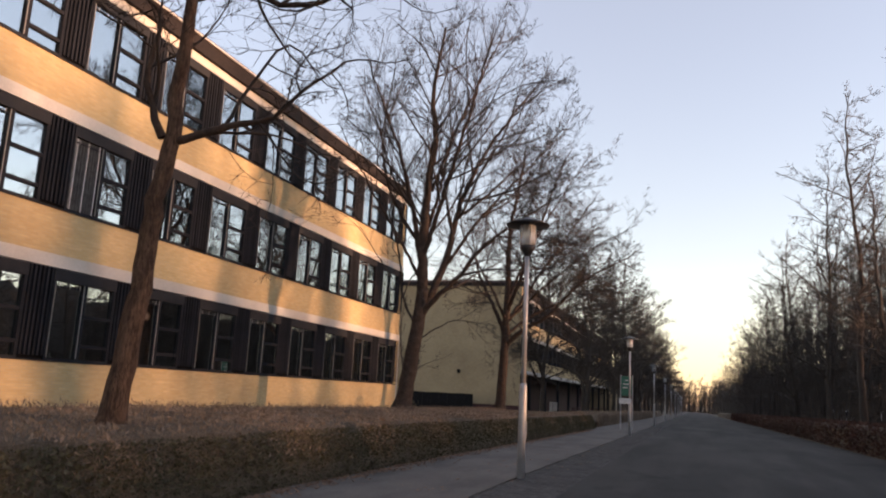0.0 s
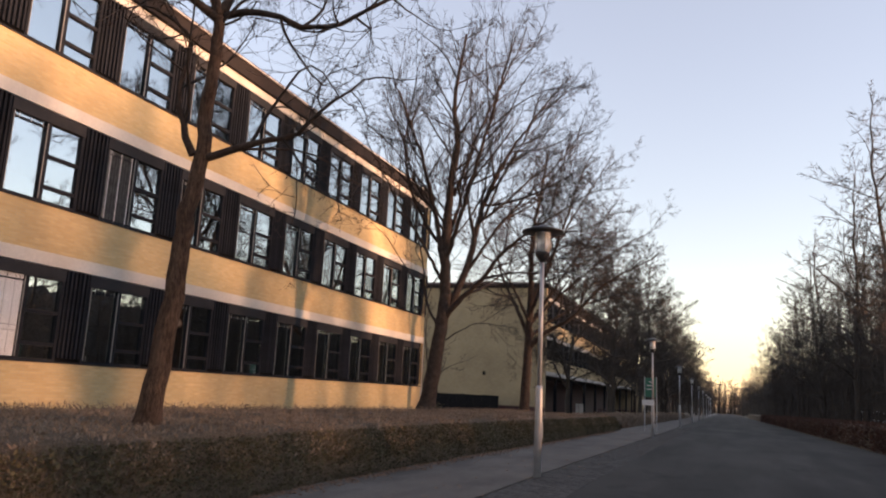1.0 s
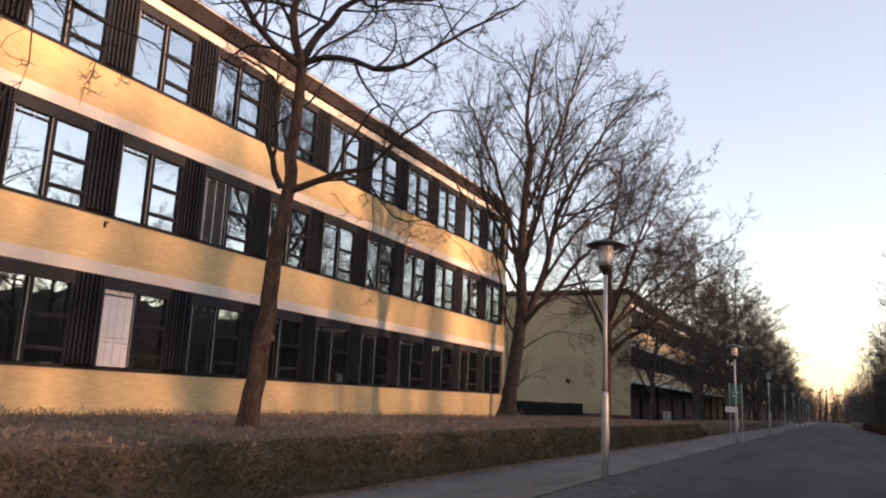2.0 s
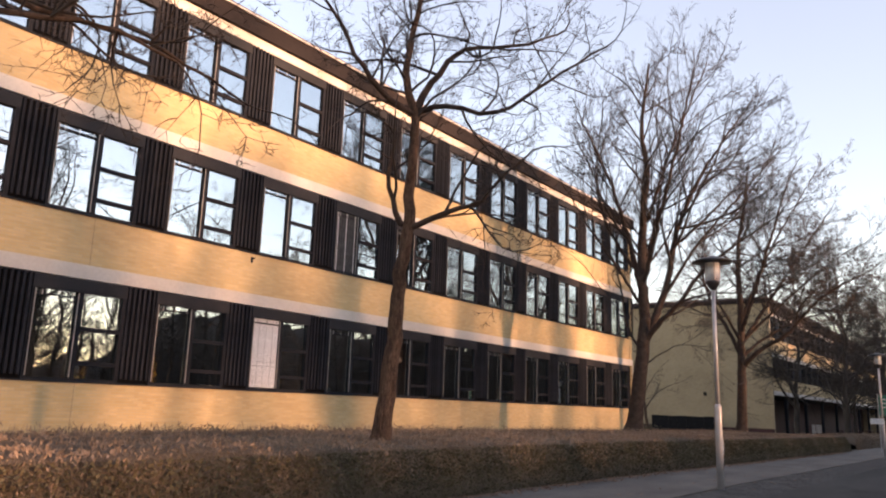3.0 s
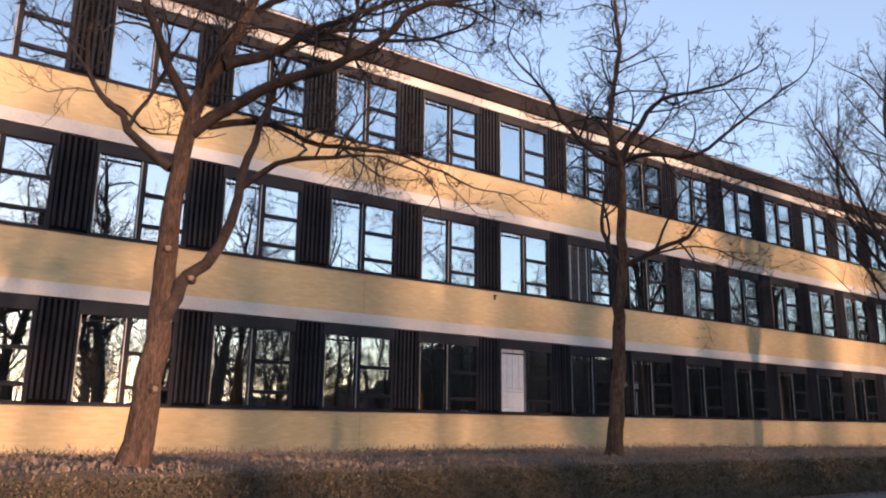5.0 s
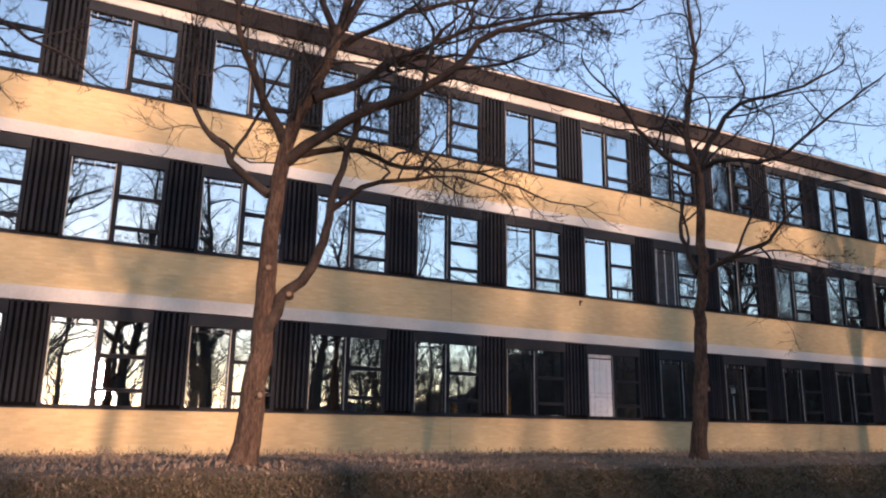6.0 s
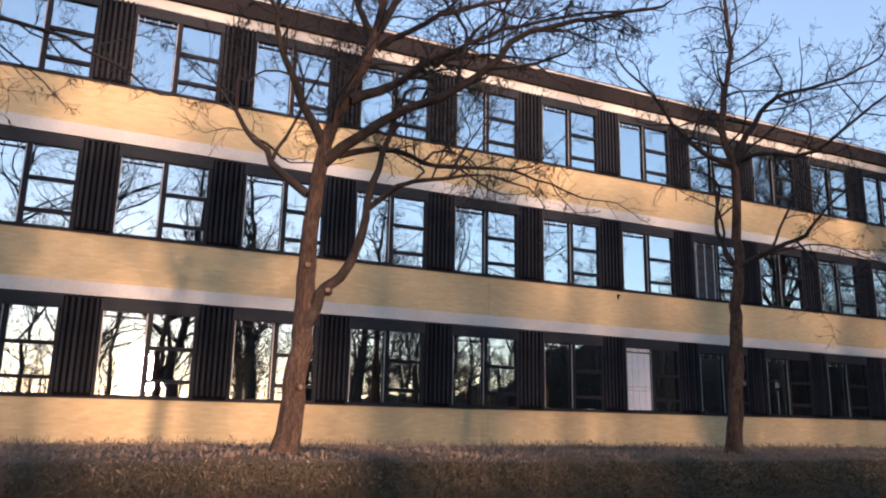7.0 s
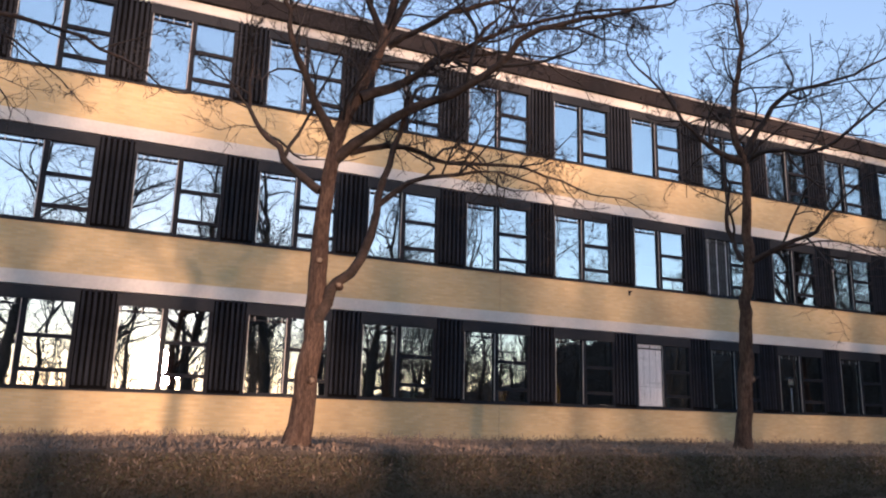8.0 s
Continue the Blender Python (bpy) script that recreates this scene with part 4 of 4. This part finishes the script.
def wood_tree(name, label, seed, height, hb, lean, low, group, stout=0.20):
    """A plain woodland tree: one stem and its branches."""
    r = random.Random(seed)
    tree = thing(name, label, "tree", (0, 0, 0), group)
    pts, rad = limb_line(r, [(0, 0, -0.5), (lean * 0.2, 0.1, height * 0.25), (lean * 0.5, -0.15, height * 0.5), (lean * 0.8, 0.2, height * 0.75), (lean, 0.1, height)], stout, 0.025, 0.6, 0.05)
    part("trunk", Shape().tube(pts, rad, 8), BARK_WOODS, tree, smooth=True)
    out = {}
    sprout(r, pts, rad, 1, hb, out, low)
    s = Shape()
    for lv, items in out.items():
        for p, q in items:
            if lv < 3:
                s.tube(p, q, 5 - lv)
            else:
                s.sliver(p, hb.thin)
    part("crown", s, BARK_WOODS, tree)
    return tree


WOOD = Habit((2.1, 7, 11), (5.2, 0.46, 0.54), (58, 50, 48), (0.13, 0.16, 0.16), (0.055, 0.03, 0.02), (0.9, 0.9, 0.45), 3, 0.0095)
WOOD_LOW = Habit((2.3, 7, 10), (4.8, 0.48, 0.54), (66, 52, 48), (0.13, 0.16, 0.16), (0.04, 0.02, 0.01), (0.9, 0.9, 0.45), 3, 0.0095)
kinds = [wood_tree("woodland_tree", "tall bare woodland tree across the road", 101 + i, (16.5, 14.5, 18.0, 13.0)[i], (WOOD, WOOD_LOW)[i % 2], (0.6, -0.8, 0.4, 1.0)[i], (0.24, 0.15, 0.28, 0.12)[i], "woodland across the road") for i in range(4)]
PARK = Habit((2.5, 6, 7), (5.0, 0.52, 0.52), (60, 54, 50), (0.22, 0.26, 0.24), (0.07, 0.05, 0.04), (0.5, 0.5, 0.3), 3, 0.0095)
park = [wood_tree("woodland_oak", "bare crooked oak with a wide crown across the street", 201 + i, (13.5, 12.0)[i], PARK, (1.2, -0.9)[i], (0.20, 0.26)[i], "oaks across the street", 0.30) for i in range(2)]
r = random.Random(77)
spots = []
for row, (x0, gap) in enumerate(((23.6, 5.0), (27.5, 5.5), (32.5, 7.0), (39.0, 11.0))):
    y = -8.0 + row * 1.7
    while y < (88 if row < 3 else 24):
        spots.append((x0 + r.uniform(-1.2, 1.2), y + r.uniform(-1.2, 1.2)))
        y += gap * (1 + max(0, y) / 120)
for i, (x, y) in enumerate(spots):
    q = kinds[i] if i < 4 else copy_thing(kinds[r.randrange(4)], Matrix.Identity(4))
    q.matrix_basis = pose(x, y, fall(y), 0, 0, r.uniform(0, 360)) @ Matrix.Scale(r.uniform(0.78, 1.0), 4)
for x, y, turn, size, kind in ((26.4, -33.6, 40, 0.70, 2), (27.2, -28.6, 200, 0.74, 0), (26.0, -23.2, 310, 0.66, 2), (27.4, -18.4, 120, 0.74, 0), (26.2, -12.6, 250, 0.68, 2)):
    copy_thing(kinds[kind], pose(x, y, fall(y), 0, 0, turn) @ Matrix.Scale(size, 4))

# oaks at the roadside and more open woods towards the low sun, with a gap where it stands
spots = [(24.0, -36.9), (25.0, -40.6), (26.0, -41.7), (23.8, -46.0), (24.4, -32.2), (23.8, -26.5), (24.4, -20.0), (24.2, -13.5)]
for row, (x0, gap) in enumerate(((30.0, 5.6), (36.5, 6.8), (44.0, 8.4))):
    y = -58.0 + row * 2.3
    while y < -9:
        spots.append((x0 + r.uniform(-1.8, 1.8), y + r.uniform(-1.8, 1.8)))
        y += gap
# rows added out of view so their crowns soften sun on the upper floors
for row, x0 in enumerate((33.0, 40.0, 47.5)):
    spots += [(x0 + r.uniform(-1.5, 1.5), -31.0 + row * 1.6 + 4.8 * k + r.uniform(-1.2, 1.2)) for k in range(6)]
spots = [(x, y) for x, y in spots if abs(y + 40.0 - 0.0728 * x) > 1.1]
for i, (x, y) in enumerate(spots):
    q = park[i] if i < 2 else copy_thing(park[i % 2], Matrix.Identity(4))
    q.matrix_basis = pose(x, y, fall(y), 0, 0, r.uniform(0, 360)) @ Matrix.Scale(r.uniform(1.22, 1.34) if i < 8 else r.uniform(0.75, 1.0), 4)

# alley of trees along the footpath, farther on
ALLEY = Habit((3.0, 8, 12), (5.6, 0.50, 0.54), (58, 48, 46), (0.14, 0.17, 0.17), (0.07, 0.05, 0.03), (0.8, 0.8, 0.4), 3, 0.0115)
avenue = [wood_tree("avenue_tree", "bare broad tree in the row beside the footpath", 301 + i, 12.6, ALLEY, 0.5, 0.20, "row of trees beside the footpath") for i in range(2)]
row = [(8.6, 14), (7.0, 24), (8.4, 34), (7.2, 45), (8.6, 56), (7.6, 68), (8.8, 80), (7.6, 93), (8.6, 107), (8.0, 122), (8.6, 138), (8.0, 156), (8.6, 176), (8, 198), (8.5, 224), (4.6, 19), (9.3, 29), (5.2, 40), (9.6, 51), (5.0, 62), (9.8, 74), (5.6, 87), (9.8, 100)]
for i, (x, y) in enumerate(row):
    q = avenue[i] if i < 2 else copy_thing(avenue[i % 2], Matrix.Identity(4))
    q.matrix_basis = pose(x, y, fall(y), 0, 0, r.uniform(0, 360)) @ Matrix.Scale(r.uniform(0.95, 1.15), 4)

# far woods and undergrowth, too many to count
def thicket(name, label, mat, count, place, seed, high, thick):
    r = random.Random(seed)
    s = Shape()
    for _ in range(count):
        x, y = place(r)
        if abs(y + 40.0 - 0.0728 * x) < 1.0:
            continue
        z, h = fall(y), high * r.uniform(0.4, 1.1)
        lean = (r.gauss(0, 0.10), r.gauss(0, 0.10))
        top = np.array((x + lean[0] * h, y + lean[1] * h, z + h))
        base = np.array((x, y, z - 0.2))
        mid = (base + top) / 2 + np.array((r.gauss(0, 0.15), r.gauss(0, 0.15), 0))
        s.tube([base, mid, top], [thick, thick * 0.7, thick * 0.25], 3)
        for _ in range(26):
            f = r.uniform(0.25, 1.0)
            p = base + (top - base) * f
            d = np.array((r.gauss(0, 1), r.gauss(0, 1), abs(r.gauss(0.5, 0.6))))
            d = unit(d) * h * 0.22 * r.uniform(0.4, 1.2)
            s.sliver([p, p + d * 0.5 + np.array((0, 0, 0.03 * h)), p + d], max(0.012, thick * 0.3))
    tagged(part(name, s, mat), label, "woods", kind="stuff")


thicket("undergrowth", "dense bare undergrowth beneath the woodland trees", BARK_WOODS, 800, lambda r: (r.uniform(36, 58), 9 + 167 * r.random() ** 1.3), 4, 7.0, 0.05)
thicket("bushes", "bare bushes between the woodland trunks towards the sun", BARK_WOODS, 620, lambda r: (r.uniform(25, 50), r.choice((r.uniform(-46, -18), r.uniform(-20, 8), r.uniform(-20, 8)))), 14, 1.9, 0.03)
# shrub row added to keep the low sun off the planting bed
thicket("shading_shrubs", "low bare shrubs added behind the roadside hedge to shade the bed", BARK_WOODS, 650, lambda r: (r.uniform(22.4, 26.5), r.uniform(-52, 4)), 17, 1.95, 0.03)
thicket("tall_scrub", "tall bare scrub behind the woodland trunks", BARK_WOODS, 420, lambda r: (r.uniform(44, 68), r.choice((r.uniform(-33, 5), r.uniform(5, 24), r.uniform(5, 24)))), 21, 9.0, 0.06)
thicket("far_woods", "dense bare woodland along the far roadside", BARK_WOODS, 1300, lambda r: (r.uniform(24, 36), 14 + 330 * r.random() ** 1.4), 5, 13.5, 0.07)
thicket("end_woods", "far bare trees at the end of the road", BARK_WOODS, 700, lambda r: (r.choice((r.uniform(-40, 11.3), r.uniform(21.8, 60))), r.uniform(150, 420)), 6, 13.0, 0.16)
thicket("treeline", "distant treeline beyond the road", BARK_WOODS, 420, lambda r: (r.uniform(-30, 50), r.uniform(420, 470)), 7, 17.0, 0.3)
thicket("sparse_woods", "thin distant trees towards the setting sun", BARK_WOODS, 220, lambda r: (r.uniform(60, 140), r.uniform(-130, 10)), 8, 11.0, 0.10)

# dark mass of far woodland behind the trunks
mass = Shape()
ym = [-200 + 0.8 * i for i in range(690)]
for y in ym:
    q = min(1.0, max(0.0, (y - 5.0) / 16.0))
    low = min(1.0, max(0.0, (y + 16.0) / 6.0))
    h = (1.6 + 2.2 * low + 8.7 * q) * (1 + 0.12 * noise.noise(Vector((y * 0.09, 1, 0))) + 0.14 * noise.noise(Vector((y * 0.5, 2, 0))) + 0.20 * noise.noise(Vector((y * 2.1, 3, 0))))
    z = fall(y)
    mass.v += [(60 + 2 * noise.noise(Vector((y * 0.2, 5, 0))), y, z - 0.5), (62 + 2 * noise.noise(Vector((y * 0.3, 9, 0))), y, z + h * 0.7), (65, y, z + h), (75, y, z + h * 0.9)]
for j in range(len(ym) - 1):
    mass.f += [(j * 4 + i, j * 4 + 4 + i, j * 4 + 5 + i, j * 4 + 1 + i) for i in range(3)]
structure("backdrop", mass, BARK_WOODS, "dark mass of far bare woodland", "woodland", smooth=True)

near_mass = Shape()
yn = [34 + 0.9 * i for i in range(380)]
for y in yn:
    h = min(1.0, (y - 33) / 14.0) * 9.0 * (1 + 0.15 * noise.noise(Vector((y * 0.5, 12, 0))) + 0.22 * noise.noise(Vector((y * 1.9, 13, 0))))
    z = fall(y)
    near_mass.v += [(37 + noise.noise(Vector((y * 0.2, 15, 0))), y, z - 0.5), (38, y, z + h * 0.7), (40, y, z + h), (46, y, z + h * 0.9)]
for j in range(len(yn) - 1):
    near_mass.f += [(j * 4 + i, j * 4 + 4 + i, j * 4 + 5 + i, j * 4 + 1 + i) for i in range(3)]
structure("backdrop", near_mass, BARK_WOODS, "dark tangle of woodland behind the roadside trees", "woodland", smooth=True)

# ---- clipped beech hedge along the road ----
hedge = thing("beech_hedge", "low clipped beech hedge with dry red-brown leaves", "hedge")
hedge["kind"] = "stuff"
hb_ = Shape()
yh = [-90 + 2.0 * i for i in range(125)]
for y in yh:
    a, z = 0.08 * noise.noise(Vector((y * 0.6, 3, 0))), fall(y)
    hb_.v += [(20.75 + a, y, z - 0.1), (20.72 + a, y, z + 0.8 + a), (20.85, y, z + 0.93 + a), (21.9, y, z + 0.95 - a), (22.05, y, z - 0.1)]
for j in range(len(yh) - 1):
    hb_.f += [(j * 5 + i, j * 5 + 5 + i, j * 5 + 6 + i, j * 5 + 1 + i) for i in range(4)]
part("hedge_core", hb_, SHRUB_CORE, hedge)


def on_hedge(r):
    y = -20 + 110 * r.random() ** 1.2
    if r.random() < 0.65:
        return (20.72 + r.uniform(-0.05, 0.04), y, fall(y) + r.uniform(0.02, 0.95)), (-0.8, 0, 0.1)
    return (r.uniform(20.75, 21.95), y, fall(y) + 0.95 + r.uniform(-0.03, 0.06)), (0, 0, 0.8)


part("leaves", sprigs(26000, on_hedge, 0.09, 12), BEECH, hedge, "dry red-brown leaves")

# ---- street lamps ----
lamp = thing("street_lamp", "grey steel street lamp with a flat dark hood", "lamp", (12.66, -26.24, 0.0), "lamps along the footpath")
part("sleeve", Shape().lathe([(0.062, -0.3), (0.060, 1.36), (0.050, 1.43)], 16), STEEL, lamp, "thicker lower tube", smooth=True)
part("pole", Shape().lathe([(0.038, 1.431), (0.034, 3.46)], 14), STEEL, lamp, smooth=True)
part("socket", Shape().lathe([(0.04, 3.43), (0.085, 3.50), (0.125, 3.56), (0.125, 3.60)], 18), HOOD, lamp, "dark lamp socket", smooth=True)
part("lens", Shape().lathe([(0.118, 3.602), (0.125, 3.93)], 20), LAMPGLASS, lamp, "clear ribbed lamp cylinder", smooth=True)
part("bulb", Shape().lathe([(0.03, 3.602), (0.035, 3.75), (0.02, 3.80)], 10), SIGNWHITE, lamp, "white unlit bulb")
for j in range(6):
    a = j * math.pi / 3
    part("lens_rib", Shape().lathe([(0.008, 3.603), (0.008, 3.93)], 6, (0.128 * math.cos(a), 0.128 * math.sin(a))), STEEL, lamp)
part("hood", Shape().lathe([(0.12, 3.932), (0.345, 3.935), (0.35, 3.955), (0.24, 4.00), (0.10, 4.03), (0.06, 4.06)], 28), HOOD, lamp, "flat dark hood", smooth=True)
part("hatch", Shape().box(0.054, 0.066, -0.028, 0.028, 0.6, 0.86), STEEL, lamp)
for j in range(1, 9):
    y = -26.24 + 21.2 * j
    copy_thing(lamp, pose(12.66, y, fall(y) + 0.01, 0, 0, 40 * j))

# ---- signs ----
y = 2.5
sign = thing("direction_sign", "green signboard on two thin grey posts", "sign", (11.95, y, fall(y)))
for u in (-0.31, 0.27):
    part("post", Shape().lathe([(0.025, -0.2), (0.025, 2.75)], 8, (u, 0)), STEEL, sign)
board = part("board", Shape().slab(-0.29, 0.25, -0.03, -0.027 + 0.05, 1.72, 2.68, 0.01), GREEN, sign, "green board")
for j, (a, b) in enumerate(((-0.1, 0.05), (-0.2, 0.15), (-0.2, 0.05))):
    part("text_bar", Shape().box(a, b, -0.034, -0.031, 2.45 - j * 0.18, 2.50 - j * 0.18), SIGNWHITE, board)
plate = thing("parking_plate", "small white plate on the lamp post", "sign", (12.66, -5.1, fall(-5.0)))
part("plate", Shape().box(-0.42, 0.06, -0.012, 0.0, 1.28, 1.50), SIGNWHITE, plate)
part("clamp", Shape().lathe([(0.075, 1.36), (0.075, 1.40)], 12, (0, 0.06)), STEEL, plate)

# ---- forecourt of the second wing ----
low = thing("screen_fence", "low black screen fence before the gable", "fence", (-8.6, 34.6, fall(34)))
for j in range(8):
    part("panel", Shape().slab(-3.4 + j * 0.86, -2.56 + j * 0.86, -0.04, 0.04, -0.1, 1.62 - 0.02 * (j % 3), 0.02), DARK, low)
bench = thing("picnic_bench", "dark red picnic bench on the forecourt", "bench", (2.2, 53.0, fall(53)), "picnic benches")
part("tabletop", Shape().slab(-0.4, 0.4, -1.0, 1.0, 0.72, 0.78, 0.01), RED, bench)
for x in (-0.75, 0.75):
    part("seat", Shape().slab(x - 0.15, x + 0.15, -1.0, 1.0, 0.43, 0.48, 0.01), RED, bench)
for yy in (-0.75, 0.75):
    part("trestle", Shape().box(-0.8, 0.8, yy - 0.04, yy + 0.04, 0.30, 0.36).box(-0.35, -0.27, yy - 0.04, yy + 0.04, 0, 0.72).box(0.27, 0.35, yy - 0.04, yy + 0.04, 0, 0.72), RED, bench)
for j in range(1, 6):
    copy_thing(bench, pose(2.0 + 0.5 * (j % 2), 53.0 + 5.0 * j, fall(53 + 5 * j), 0, 0, 8 * (j % 3)))
post = thing("bollard", "white concrete bollard on the forecourt", "bollard", (0.3, 47.0, fall(47)), "white bollards")
part("shaft", Shape().slab(-0.13, 0.13, -0.13, 0.13, -0.1, 1.25, 0.03), WHITE, post)
for j, yy in enumerate((49.0, 50.2)):
    copy_thing(post, pose(0.3, yy, fall(yy)))

# ---- parked van behind the hedge ----
van = thing("white_van", "white parked van behind the beech hedge", "van", (33.6, 48.0, fall(48)))
body = Shape()
prof = [(-2.4, 0.35), (2.3, 0.35), (2.4, 0.9), (1.75, 1.15), (1.2, 1.95), (-2.3, 2.0), (-2.4, 1.2)]
for x in (-0.9, 0.9):
    body.v += [(x * (0.9 if z > 1.5 else 1.0), -a, z) for a, z in prof]
n = len(prof)
body.f += [tuple(reversed(range(n))), tuple(range(n, 2 * n))] + [(i, (i + 1) % n, n + (i + 1) % n, n + i) for i in range(n)]
part("body", body, VANWHITE, van)
part("rear_window", Shape().box(-0.7, 0.7, 2.395, 2.42, 1.25, 1.8), CARGLASS, van)
ws = Shape()
ws.v = [(-0.72, -1.72, 1.21), (0.72, -1.72, 1.21), (0.68, -1.26, 1.90), (-0.68, -1.26, 1.90)]
ws.v += [(x, y - 0.02, z + 0.015) for x, y, z in ws.v]
ws.f = [(0, 1, 2, 3), (7, 6, 5, 4), (0, 4, 5, 1), (1, 5, 6, 2), (2, 6, 7, 3), (3, 7, 4, 0)]
part("windscreen", ws, DARK, van)
for x in (-0.86, 0.86):
    for yy in (-1.5, 1.5):
        wl = Shape().lathe([(0.32, -0.1), (0.34, -0.06), (0.34, 0.06), (0.32, 0.1)], 18)
        wl.v = [(z, a, b) for a, b, z in wl.v]
        part("wheel", wl, RUBBER, van, at=(x, yy, 0.34))
car = copy_thing(van, pose(30.5, 56.0, fall(56)) )

# ---- granite setts of the verge ----
setts = [Shape().slab(-0.045 - 0.003 * j, 0.045 + 0.003 * j, -0.047, 0.047 - 0.004 * j, -0.05, 0.012, 0.014).mesh("sett", SETT) for j in range(3)]
r = random.Random(3)
rest = Shape()
for i in range(9):
    y, j = -34.0, 0
    while y < 14:
        x = 12.655 + i * 0.099 + r.uniform(-0.006, 0.006)
        z = fall(y) + r.uniform(-0.004, 0.008)
        if -30.5 < y < -26.9:
            part("sett", setts[r.randrange(3)], SETT, verge, at=(x, y, z)).rotation_euler = (r.gauss(0, 0.03), r.gauss(0, 0.03), r.gauss(0, 0.05))
        else:
            rest.slab(x - 0.045, x + 0.045, y - 0.047, y + 0.047, z - 0.05, z + 0.012, 0.014)
        y += 0.106
far_setts = part("far_setts", rest, SETT, verge)
far_setts["kind"] = "stuff"
